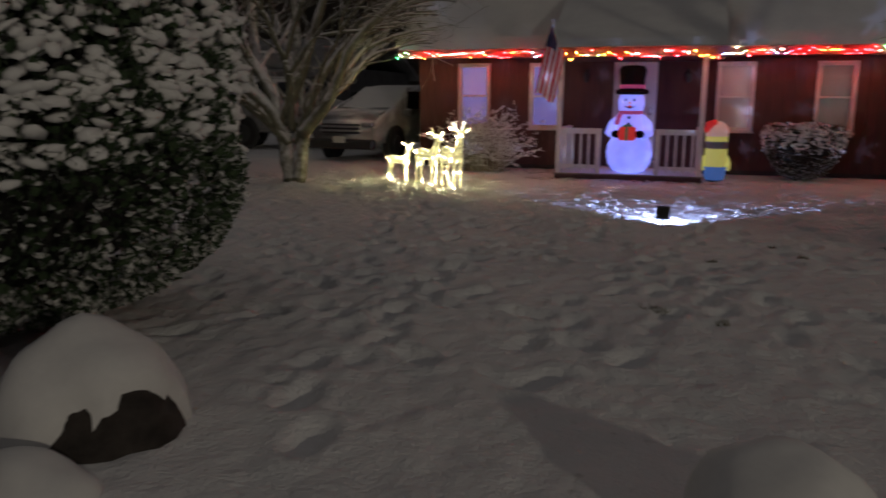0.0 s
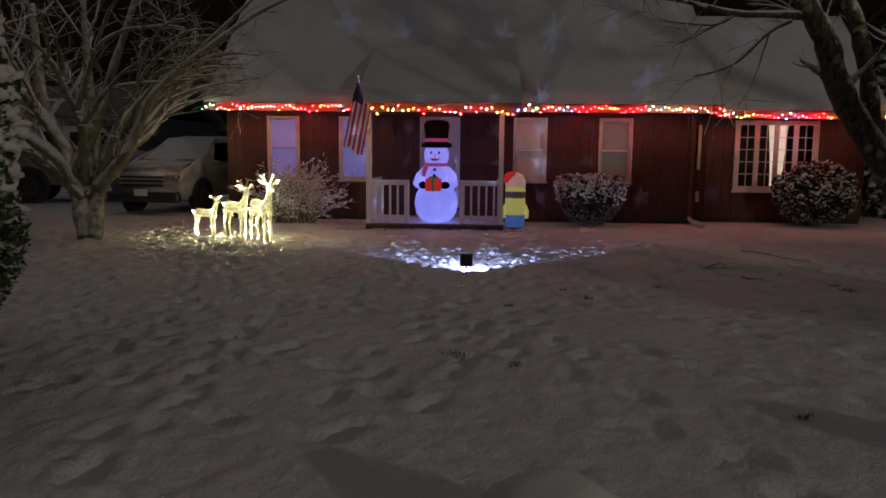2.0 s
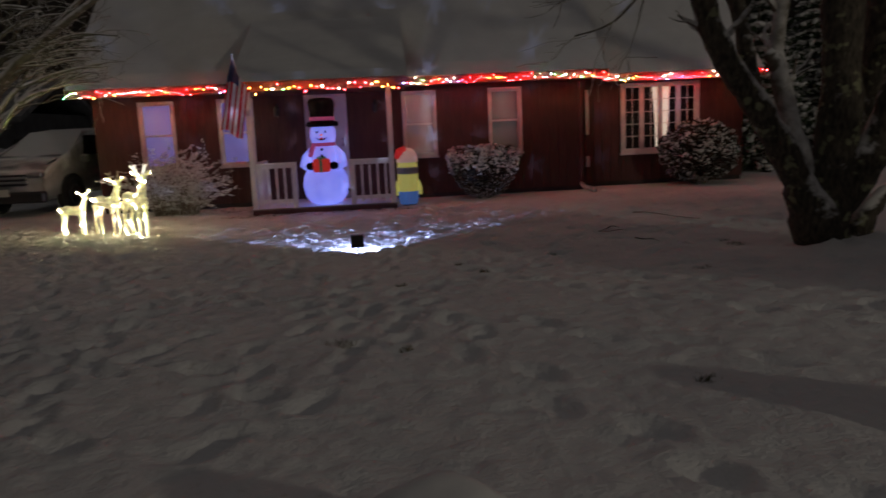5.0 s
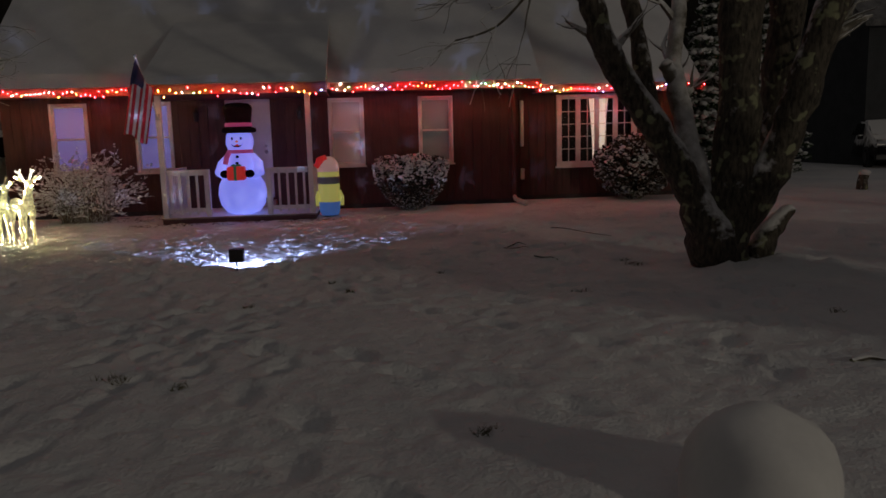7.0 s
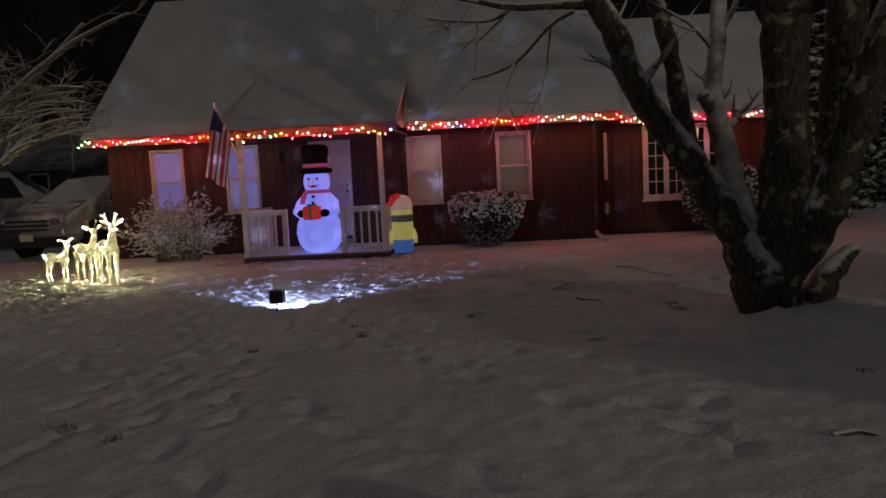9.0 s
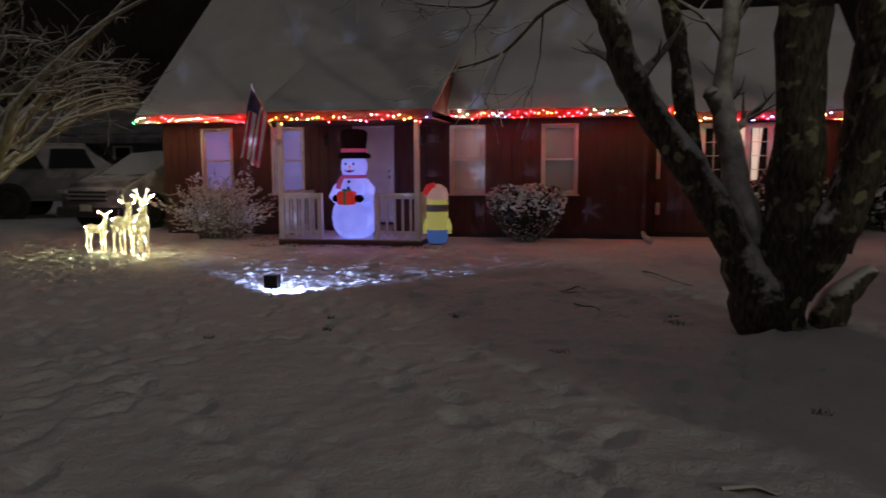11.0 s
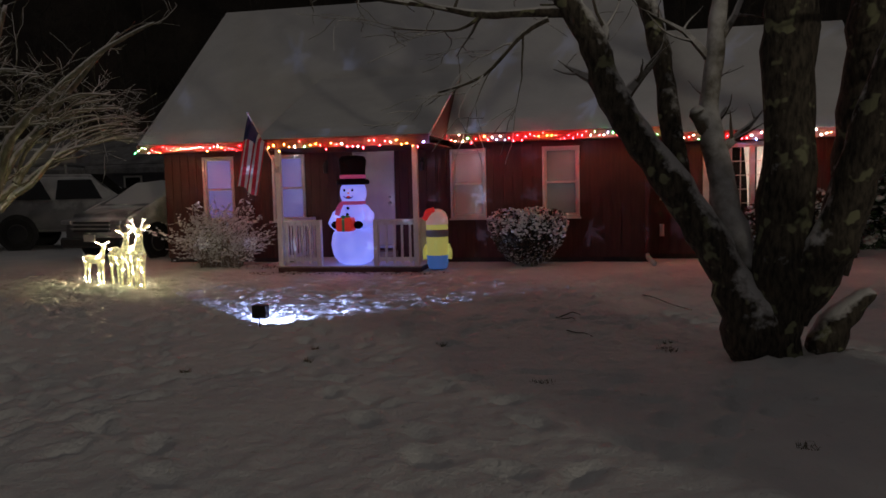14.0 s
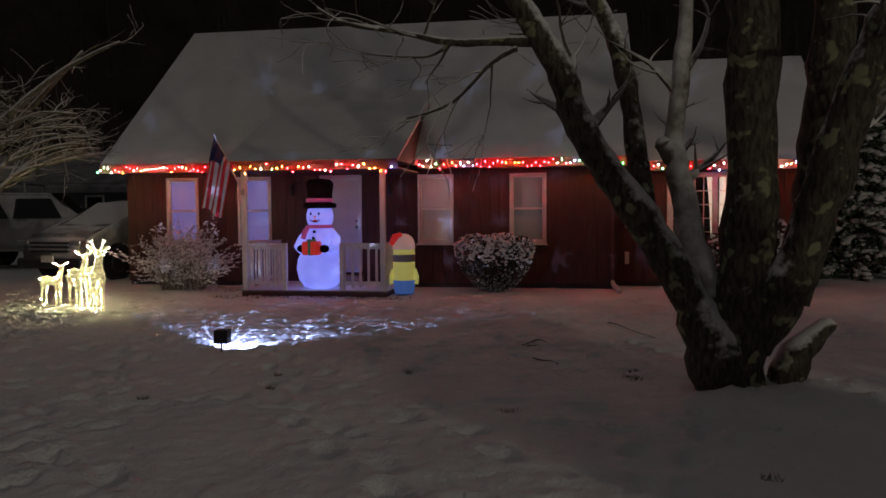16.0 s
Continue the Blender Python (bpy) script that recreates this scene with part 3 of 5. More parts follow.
def snowman():
    s = thing("inflatable_snowman", "tall glowing white inflatable snowman with top hat and red gift", "inflatable", pose(-1.71, -1.50, 0.122, 0, 0, -4))
    s.scale = (1, 1, 0.95)
    fabric, nt, n, l, pr = nodes_of("glowing_white_fabric")
    tc = n.new("ShaderNodeTexCoord")
    nz = noise_node(nt, 2.2, 3, tc.outputs["Object"])
    r = ramp(nt, nz.outputs["Fac"], [(0.3, (0.12, 0.15, 0.72)), (0.7, (0.22, 0.26, 0.95))])
    l.new(r.outputs["Color"], pr.inputs["Emission Color"])
    pr.inputs["Emission Strength"].default_value = 0.85
    pr.inputs["Base Color"].default_value = (0.45, 0.47, 0.55, 1)
    pr.inputs["Roughness"].default_value = 0.6
    bm = bmesh.new()
    lathe(bm, [(0.20, 0.0), (0.33, 0.05), (0.43, 0.20), (0.47, 0.42), (0.44, 0.62), (0.37, 0.76), (0.32, 0.82)], 28)
    part("lower_body", bm, fabric, s, smooth=True)
    bm = bmesh.new()
    lathe(bm, [(0.27, 0.80), (0.30, 0.92), (0.295, 1.06), (0.255, 1.20), (0.18, 1.29)], 28)
    part("upper_body", bm, fabric, s, smooth=True)
    bm = bmesh.new()
    lathe(bm, [(0.16, 1.27), (0.235, 1.34), (0.265, 1.45), (0.265, 1.54), (0.25, 1.62), (0.21, 1.69)], 24)
    head = part("head", bm, fabric, s, smooth=True)
    black = surface("black_nylon", (0.003, 0.003, 0.005), (0.010, 0.010, 0.014), 4, 0.8, 50, 0.1)
    black.node_tree.nodes["Principled BSDF"].inputs["Specular IOR Level"].default_value = 0.08
    pink = glow("magenta_band", (0.70, 0.12, 0.40), 0.16, (0.35, 0.06, 0.16))
    red = glow("red_fabric", (0.75, 0.04, 0.03), 0.25, (0.6, 0.04, 0.03))
    bm = bmesh.new()
    lathe(bm, [(0.22, 1.67), (0.32, 1.68), (0.335, 1.72), (0.32, 1.77), (0.25, 1.79), (0.25, 1.95), (0.272, 2.12), (0.275, 2.20), (0.22, 2.27), (0.08, 2.29)], 26)
    part("top_hat", bm, black, s, "black fabric top hat", smooth=True)
    bm = bmesh.new()
    lathe(bm, [(0.255, 1.80), (0.262, 1.81), (0.264, 1.86), (0.255, 1.88)], 26)
    part("hat_band", bm, pink, s, "magenta hat band", smooth=True)
    bm = bmesh.new()
    lathe(bm, [(0.20, 1.25), (0.25, 1.27), (0.25, 1.32), (0.19, 1.35)], 24)
    tube(bm, [(-0.17, -0.20, 1.29), (-0.21, -0.27, 1.18), (-0.24, -0.29, 1.04)], [0.045, 0.055, 0.05], 8)
    part("scarf", bm, pink, s, "magenta scarf with one hanging end", smooth=True)
    for sx in (-1, 1):
        bm = bmesh.new()
        tube(bm, [(sx * 0.19, 0.0, 1.18), (sx * 0.33, -0.05, 1.03), (sx * 0.37, -0.16, 0.87), (sx * 0.27, -0.30, 0.82)], [0.11, 0.12, 0.115, 0.09], 12)
        part("arm", bm, fabric, s, smooth=True)
        bm = bmesh.new()
        ball(bm, (sx * 0.235, -0.37, 0.845), 0.10, 2, (1, 0.9, 0.85))
        part("mitten", bm, black, s, "black mitten", smooth=True)
        bm = bmesh.new()
        ball(bm, (sx * 0.085, -0.262, 1.56), 0.022, 2, (1, 0.5, 1.5))
        part("eye", bm, black, head)
    bm = bmesh.new()
    box(bm, -0.165, 0.165, -0.56, -0.31, 0.72, 1.00, bevel=0.03)
    gift = part("gift_box", bm, red, s, "red gift box with a green ribbon", smooth=False)
    green = glow("green_ribbon", (0.05, 0.22, 0.10), 0.10, (0.05, 0.2, 0.1))
    bm = bmesh.new()
    box(bm, -0.025, 0.025, -0.566, -0.305, 0.716, 1.004)
    ball(bm, (-0.05, -0.44, 1.02), 0.05, 1, (1.2, 0.7, 0.6))
    ball(bm, (0.05, -0.44, 1.02), 0.05, 1, (1.2, 0.7, 0.6))
    part("ribbon", bm, green, gift, "green ribbon with a bow")
    for z, yy in ((1.19, -0.30), (1.06, -0.345)):
        bm = bmesh.new()
        ball(bm, (0.0, yy, z), 0.033, 2, (1, 0.5, 1))
        part("button", bm, black, s)
    bm = bmesh.new()
    tube(bm, [(0, -0.255, 1.50), (0.03, -0.35, 1.49)], [0.028, 0.006], 8)
    part("nose", bm, glow("orange_fabric", (0.8, 0.25, 0.05), 0.3, (0.6, 0.2, 0.05)), head, "orange carrot nose")
    bm = bmesh.new()
    tube(bm, [(0.11 * math.sin(a), -0.262 - 0.006 * math.cos(a), 1.47 - 0.075 * math.cos(a)) for a in [-1.2 + 0.3 * k for k in range(9)]], [0.006 + 0.008 * math.sin(math.pi * k / 8) for k in range(9)], 6)
    part("mouth", bm, black, head)
    bm = bmesh.new()
    ball(bm, (0.0, -0.258, 1.415), 0.042, 2, (1, 0.4, 0.75))
    part("tongue", bm, red, head, "red open mouth", smooth=True)


snowman()


def capsule_inflatable():
    """A plain one-mesh figure: blue below, yellow above, a red and white cap."""
    bm = bmesh.new()
    prof = [(0.10, 0.0), (0.20, 0.03), (0.235, 0.12), (0.245, 0.30), (0.245, 0.38), (0.245, 0.55), (0.245, 0.66), (0.252, 0.68), (0.252, 0.80), (0.245, 0.82), (0.24, 0.90), (0.252, 0.92), (0.245, 1.02), (0.20, 1.12), (0.12, 1.18), (0.04, 1.20)]
    lathe(bm, prof, 28)
    bm.faces.ensure_lookup_table()
    for f in bm.faces:
        z = f.calc_center_median().z
        f.material_index = 1 if z < 0.34 else 0 if z < 0.67 else 2 if z < 0.81 else 0 if z < 0.90 else 3
        if z < 0.05:
            f.material_index = 4
    k0 = len(bm.faces)
    tube(bm, [(-0.05, -0.05, 1.12), (-0.20, -0.10, 1.10), (-0.27, -0.14, 1.00)], [0.12, 0.10, 0.05], 10)
    for sx in (-1, 1):
        tube(bm, [(sx * 0.23, 0, 0.50), (sx * 0.29, -0.03, 0.36), (sx * 0.28, -0.05, 0.22)], [0.05, 0.05, 0.045], 8)
    bm.faces.ensure_lookup_table()
    for f in bm.faces[k0:]:
        f.material_index = 5 if f.calc_center_median().z > 0.8 else 0
    mats = [glow("yellow_nylon", (0.62, 0.60, 0.16), 0.30, (0.55, 0.50, 0.12)), glow("blue_nylon", (0.07, 0.16, 0.46), 0.32, (0.05, 0.15, 0.45)), surface("grey_nylon", (0.2, 0.2, 0.2), (0.35, 0.35, 0.35), 5, 0.6), glow("pale_cap_fabric", (0.75, 0.42, 0.36), 0.20, (0.7, 0.6, 0.55)), BLACK, glow("red_cap_fabric", (0.7, 0.03, 0.03), 0.25, (0.6, 0.04, 0.04))]
    ob = finish("inflatable_figure", bm, mats, smooth=True)
    ob.matrix_world = pose(-0.01, -1.50, 0.0, 0, 0, 5) @ Matrix.Diagonal((0.88, 0.88, 1.0, 1))
    return tagged(ob, "plain capsule-shaped yellow and blue inflatable in a red and white cap", "inflatable")


capsule_inflatable()

# ---- flag ----


def flag():
    f = thing("flag", "limp striped flag on an angled pole fixed to the porch", "flag")
    a, b = Vector((-3.12, -1.96, 2.05)), Vector((-3.12, -3.15, 3.03))
    bm = bmesh.new()
    tube(bm, [a, a.lerp(b, 0.5), b], [0.014, 0.013, 0.011], 8)
    part("pole", bm, WHITE, f, "thin white flag pole")
    bm = bmesh.new()
    ball(bm, b + Vector((0, 0, 0.02)), 0.03, 2)
    part("finial", bm, METAL, f, "small round finial")
    part("bracket", boxed(-3.16, -3.08, -1.975, -1.942, 1.98, 2.10), METAL, f)
    red = surface("flag_red", (0.44, 0.015, 0.03), (0.58, 0.03, 0.05), 6, 0.8, 90, 0.1)
    white = surface("flag_white", (0.62, 0.58, 0.55), (0.75, 0.72, 0.70), 6, 0.8, 90, 0.1)
    blue = surface("flag_blue", (0.012, 0.016, 0.06), (0.025, 0.03, 0.10), 6, 0.8, 90, 0.1)
    bm = bmesh.new()
    nu, nv = 30, 27
    rows = []
    for i in range(nu + 1):
        u = i / nu
        row = []
        for j in range(nv + 1):
            v = j / nv
            top = b.lerp(a, 0.02 + 0.62 * v)
            hang = Vector((b.x + 0.10 - 0.24 * u + (v - 0.5) * (0.34 + 0.02 * u), b.y + 0.06 + 0.16 * v + 0.035 * math.sin(15 * v + 2 * u), b.z - 0.10 - 0.14 * v - 1.22 * u + 0.05 * math.sin(6 * v)))
            s = min(1, u * 4)
            s = s * s * (3 - 2 * s)
            mix = top.lerp(hang, s)
            if s < 1:
                mix.z = top.z * (1 - s) + hang.z * s
            row.append(bm.verts.new(mix))
        rows.append(row)
    for i in range(nu):
        for j in range(nv):
            fc = bm.faces.new((rows[i][j], rows[i][j + 1], rows[i + 1][j + 1], rows[i + 1][j]))
            stripe = j // 3
            fc.material_index = 2 if (i < nu * 0.30 and stripe < 5) else (0 if stripe % 2 == 0 else 1)
    cloth = part("cloth", bm, [red, white, blue], f, "red and white striped cloth with a dark blue corner", smooth=True)
    sol = cloth.modifiers.new("thickness", "SOLIDIFY")
    sol.thickness = 0.004


flag()

# ---- lit deer ----
DEER = surface("lit_deer_mesh", (0.45, 0.43, 0.28), (0.75, 0.72, 0.55), 14, 0.6, 70, 0.4, emit=(0.86, 0.80, 0.36), emit_strength=0.4)
dn = DEER.node_tree
patch = ramp(dn, noise_node(dn, 22.0, 2).outputs["Fac"], [(0.38, (0.08, 0.08, 0.08)), (0.66, (0.75, 0.75, 0.75))])
dn.links.new(dn.nodes.new("ShaderNodeTexCoord").outputs["Object"], patch.inputs["Fac"].links[0].from_node.inputs["Vector"])
dn.links.new(patch.outputs["Color"], dn.nodes["Principled BSDF"].inputs["Emission Strength"])
BULB_WARM = glow("warm_white_bulb", (1.0, 0.90, 0.48), 1050.0)
ANTLER = surface("pale_frosted_antler", (0.35, 0.31, 0.24), (0.55, 0.50, 0.40), 10, 0.7)


def deer(m, h, label, antlers=None, head_turn=0.6):
    """A wire deer wrapped in lit mesh, h metres to the top of its head, facing +x."""
    d = thing("lighted_deer", label, "light figure", m, "lighted deer")
    rnd = random.Random(int(h * 1000))
    k = h / 1.0
    thin = 0.85
    curves = [("body", [(-0.30, 0, 0.55), (-0.22, 0, 0.59), (0.0, 0, 0.57), (0.18, 0, 0.58), (0.27, 0, 0.61)], [0.05, 0.105, 0.10, 0.115, 0.07])]
    curves.append(("neck", [(0.20, 0, 0.60), (0.29, 0.0, 0.74), (0.33, 0.01, 0.88)], [0.095, 0.06, 0.045]))
    hx, hy = math.cos(head_turn), math.sin(head_turn)
    curves.append(("head", [(0.33 - 0.05 * hx, -0.05 * -hy, 0.92), (0.33 + 0.03 * hx, -0.03 * hy, 0.92), (0.33 + 0.17 * hx, -0.17 * hy, 0.87)], [0.05, 0.058, 0.024]))
    for x, y in ((-0.24, -0.06), (-0.25, 0.06), (0.21, -0.06), (0.20, 0.06)):
        bend = -0.05 if x < 0 else 0.015
        curves.append(("leg", [(x, y, 0.54), (x + bend * 0.2, y, 0.38), (x + bend, y, 0.24), (x + bend * 0.4, y, 0.0)], [0.075 if x < 0 else 0.06, 0.035, 0.024, 0.02]))
    for s in (-1, 1):
        ex, ey = 0.33 - 0.05 * hx + s * 0.06 * hy, 0.05 * hy + s * 0.06 * hx
        curves.append(("ear", [(ex, ey, 0.95), (ex + s * 0.05 * hy, ey + s * 0.06 * hx, 1.0), (ex + s * 0.08 * hy, ey + s * 0.10 * hx, 1.01)], [0.018, 0.03, 0.006]))
    curves.append(("tail", [(-0.31, 0, 0.58), (-0.37, 0, 0.62), (-0.40, 0, 0.60)], [0.03, 0.035, 0.012]))
    surf = []
    for nm, pts, rad in curves:
        bm = bmesh.new()
        sp = smooth_path([(*[c * k for c in p], r * k) for p, r in zip(pts, rad)], 3)
        tube(bm, [q for q, _ in sp], [r for _, r in sp], 8)
        part(nm, bm, DEER, d)
        for q, r in sp:
            for _ in range(1):
                a = rnd.uniform(0, 6.28)
                surf.append(q + Vector((math.cos(a) * r * 0.5, math.sin(a) * r * 1.05, rnd.uniform(-1, 1) * r)))
    if antlers:
        for s in (-1, 1):
            bm = bmesh.new()
            o = Vector((0.30 * k, s * 0.03 * k, 0.95 * k))
            full, k = k, k * 0.72
            main = [o, o + Vector((-0.05, s * 0.04, 0.08)) * k, o + Vector((-0.05, s * 0.07, 0.17)) * k, o + Vector((-0.01, s * 0.06, 0.25)) * k]
            tube(bm, main, [0.016 * k, 0.02 * k, 0.018 * k, 0.012 * k], 6)
            for i, up in ((1, (0.06, s * 0.02, 0.08)), (2, (0.07, s * 0.02, 0.06)), (2, (-0.05, s * 0.07, 0.05))):
                tube(bm, [main[i], main[i] + Vector(up) * k * 0.6, main[i] + Vector(up) * k], [0.016 * k, 0.02 * k, 0.008 * k], 6)
            k = full
            part("antler", bm, antlers, d, "branching antler")
    bm = bmesh.new()
    for q in surf:
        ball(bm, q, 0.0044, 1)
    lights = part("light_bulbs", bm, BULB_WARM, d, "string of warm white mini bulbs")
    lights["kind"] = "stuff"
    return d


deer(pose(-5.93, -3.83, 0.02, 0, 0, -15), 0.74, "small glowing warm-white wire fawn standing in snow", None, 0.5)
deer(pose(-5.30, -3.98, 0.02, 0, 0, -35), 0.96, "glowing warm-white wire deer with unlit pale antlers", ANTLER, 0.4)
deer(pose(-4.70, -4.38, 0.02, 0, 0, -48), 1.06, "tallest glowing warm-white wire deer with lit antlers", glow("lit_antler", (1.0, 0.95, 0.75), 1.3), 0.3)

# ---- snowflake projector ----


def projector():
    p = thing("snowflake_projector", "small black snowflake projector on a stake in the snow", "projector", pose(-0.90, -7.61, 0.0))
    bm = bmesh.new()
    t = 0.008
    x, y0, y1, z0, z1 = 0.077, -0.055, 0.055, 0.11, 0.25
    box(bm, -x, x, y0 - t, y0, z0, z1)
    box(bm, -x - t, -x, y0 - t, y1, z0, z1)
    box(bm, x, x + t, y0 - t, y1, z0, z1)
    box(bm, -x - t, x + t, y0 - t, y1, z1, z1 + t)
    box(bm, -x - t, x + t, y0 - t, y0 + 0.095, z0 - t, z0)
    part("housing", bm, BLACK, p, "black plastic housing open to the house")
    bm = bmesh.new()
    tube(bm, [(0, -0.04, -0.06), (0, -0.04, 0.10)], [0.008, 0.010], 8)
    part("stake", bm, BLACK, p)
    bm = Soup()
    rnd = random.Random(5)
    R, CY, ZL = 0.072, -0.02, 0.178

    def on_slide(a, t):
        """A place on the bent slide: a in radians sideways, t the tangent of the elevation."""
        return (R * math.sin(a), CY + R * math.cos(a), ZL + R * t)
    def frame_round(a0, a1, t0, t1, hole, n):
        """One cell of the slide with a hole in it; hole(g) gives the cut's half sizes at angle g."""
        ca, ct = (a0 + a1) / 2, (t0 + t1) / 2
        inner, outer = [], []
        for k in range(n):
            g = 2 * math.pi * k / n
            u, w = math.cos(g), math.sin(g)
            ra, rt = hole(g)
            reach = min((a1 - a0) / 2 / max(abs(u), 1e-6), (t1 - t0) / 2 / max(abs(w), 1e-6))
            inner.append(on_slide(ca + u * min(ra, reach * 0.97), ct + w * min(rt, reach * 0.97)))
            outer.append(on_slide(ca + u * reach, ct + w * reach))
        bm.add(inner + outer, [(k, (k + 1) % n, n + (k + 1) % n, n + k) for k in range(n)])
    na, ntt = 20, 9
    for i in range(na):
        a0, a1 = radians(-76 + 152 * i / na), radians(-76 + 152 * (i + 1) / na)
        for j in range(ntt):
            t0, t1 = 0.0 + 0.92 * j / ntt, 0.0 + 0.92 * (j + 1) / ntt
            if rnd.random() < 0.22:
                bm.add([on_slide(a0, t0), on_slide(a1, t0), on_slide(a1, t1), on_slide(a0, t1)], [(0, 1, 2, 3)])
                continue
            size, spin = rnd.uniform(0.026, 0.036), rnd.uniform(0, 1)

            def flake(g):
                f = abs(math.sin(3 * (g + spin)))
                rr = size * (1.0 if f < 0.34 else 0.34 if f > 0.72 else 0.66 if f > 0.52 else 0.46)
                return rr, rr
            frame_round(a0, a1, t0, t1, flake, 72)
    rays, rows = 23, 15
    for i in range(rays):
        a0, a1 = radians(-82 + 164 * i / rays), radians(-82 + 164 * (i + 1) / rays)
        for j in range(rows):
            t0, t1 = -1.30 * 0.78 ** j, -1.30 * 0.78 ** (j + 1)
            if rnd.random() < (0.66 if j < 6 else 0.42):
                bm.add([on_slide(a0, t0), on_slide(a1, t0), on_slide(a1, t1), on_slide(a0, t1)], [(0, 1, 2, 3)])
                continue
            ra, rt = (a1 - a0) * rnd.uniform(0.03, 0.08), (t0 - t1) * -rnd.uniform(0.22, 0.40)
            frame_round(a0, a1, t0, t1, lambda g: (ra, rt), 10)
        bm.add([on_slide(a0, -1.30 * 0.78 ** rows), on_slide(a1, -1.30 * 0.78 ** rows), on_slide(a1, 0), on_slide(a0, 0)], [(0, 1, 2, 3)])
    film = surface("smoky_slide_film", (0.01, 0.01, 0.012), (0.02, 0.02, 0.024), 8, 0.5)
    film.node_tree.nodes["Principled BSDF"].inputs["Alpha"].default_value = 0.92
    part("slide", bm, film, p, "smoky see-through slide with cut-out snowflakes")
    lamp_ob = lamp("projector_lamp", "POINT", 800, (0.42, 0.52, 1.0), pose(-0.90, -7.63, 0.178), 0.0003)
    return lamp_ob


projector()

# ---- string lights ----
WIRE = surface("dark_green_wire", (0.01, 0.02, 0.012), (0.02, 0.035, 0.02), 8, 0.6)
BULBS = [glow(f"bulb_{nm}", c, s) for nm, c, s in (("red", (1.0, 0.012, 0.02), 275), ("amber", (1.0, 0.30, 0.03), 160), ("green", (0.06, 1.0, 0.20), 110), ("warm", (1.0, 0.80, 0.58), 200), ("blue", (0.16, 0.30, 1.0), 190))]


def string_lights(x0, x1, y, z, sag, label, seed, step=0.088, mix=(0.52, 0.19, 0.06, 0.19, 0.04)):
    o = thing("string_lights", label, "string lights", None, "string lights on the eaves")
    rnd = random.Random(seed)
    n = int((x1 - x0) / step)
    pts = []
    meshes = []
    for mat in BULBS:
        bm = bmesh.new()
        lathe(bm, [(0.0035, -0.013), (0.0066, -0.007), (0.0086, 0.0), (0.0062, 0.007), (0.0035, 0.013)], 6)
        me = bpy.data.meshes.new("bulb")
        bm.to_mesh(me)
        bm.free()
        me.materials.append(mat)
        meshes.append(me)
    for k in range(n):
        x = x0 + (x1 - x0) * (k + 0.5) / n
        zz = z - sag * abs(math.sin(x * 2.1 + seed)) + rnd.uniform(-0.065, 0.065) + 0.02 * math.sin(x * 7)
        q = Vector((x, y + rnd.uniform(-0.02, 0.0), zz))
        pts.append(q + Vector((0, 0.004, 0.02)))
        b = new("bulb", rnd.choices(meshes, mix)[0])
        b.parent = o
        b.location = q
        b.rotation_euler = (rnd.uniform(-0.7, 0.7), rnd.uniform(-0.7, 0.7), 0)
    bm = bmesh.new()
    tube(bm, pts, [0.004] * len(pts), 5)
    part("wire", bm, WIRE, o)


string_lights(-7.20, PX0 - 0.02, EAVE_Y - 0.13, EAVE_Z - 0.15, 0.03, "multicoloured mini lights along the snowy west eaves", 1)
string_lights(PX0 + 0.05, PX1 - 0.03, PY - 0.12, PZ - 0.17, 0.05, "multicoloured mini lights swagged along the porch beam", 2, 0.105, (0.40, 0.22, 0.10, 0.24, 0.04))
string_lights(PX1 + 0.02, 4.62, EAVE_Y - 0.13, EAVE_Z - 0.15, 0.03, "mostly red mini lights along the east eaves", 3, 0.085, (0.60, 0.14, 0.08, 0.14, 0.04))
string_lights(4.66, 8.60, WEAVE_Y - 0.13, WEAVE_Z - 0.15, 0.02, "multicoloured mini lights along the wing's eaves", 4, 0.09)

# ---- downspout and wall fittings ----


def downspout():
    d = thing("downspout", "dark downspout at the house corner with a snowy outlet elbow", "downspout")
    part("pipe", boxed(4.03, 4.11, -0.07, -0.005, 0.14, 2.50, bevel=0.01), FASCIA, d)
    bm = bmesh.new()
    tube(bm, [(4.07, -0.04, 0.16), (4.09, -0.12, 0.09), (4.13, -0.52, 0.07), (4.15, -0.88, 0.06)], [0.045, 0.05, 0.055, 0.06], 8)
    part("elbow", bm, WHITE, d, "pale outlet elbow capped with snow", smooth=True)


downspout()


def wall_box(name, label, category, x0, x1, z0, z1):
    o = thing(name, label, category, pose(0, WY, 0))
    part("casing", boxed(x0, x1, -0.06, -0.002, z0, z1, bevel=0.008), WHITE, o)


wall_box("conduit", "narrow pale vertical conduit on the wing wall", "conduit", 4.36, 4.44, 1.25, 2.30)
wall_box("meter_box", "small pale meter box low on the wing wall", "meter box", 4.36, 4.45, 0.48, 0.74)

# ---- plants ----


def leaf_cloud(bm, n, place, size, rnd, up=0.5):
    """Many small pointed leaves at places given by place(rnd) -> (point, outward)."""
    for _ in range(n):
        q, out = place(rnd)
        a = (out + Vector((rnd.uniform(-1, 1), rnd.uniform(-1, 1), rnd.uniform(-0.6, 1.0) + up)) * 0.8).normalized()
        s = a.cross(Vector((rnd.uniform(-1, 1), rnd.uniform(-1, 1), rnd.uniform(-0.3, 0.3)))).normalized()
        ln = size * rnd.uniform(0.6, 1.4)
        w = ln * 0.38
        nrm = a.cross(s)
        bm.add([tuple(v) for v in (q - a * ln * 0.4, q + s * w + nrm * w * 0.25, q + a * ln * 0.6, q - s * w + nrm * w * 0.25)], [(0, 1, 2, 3)])


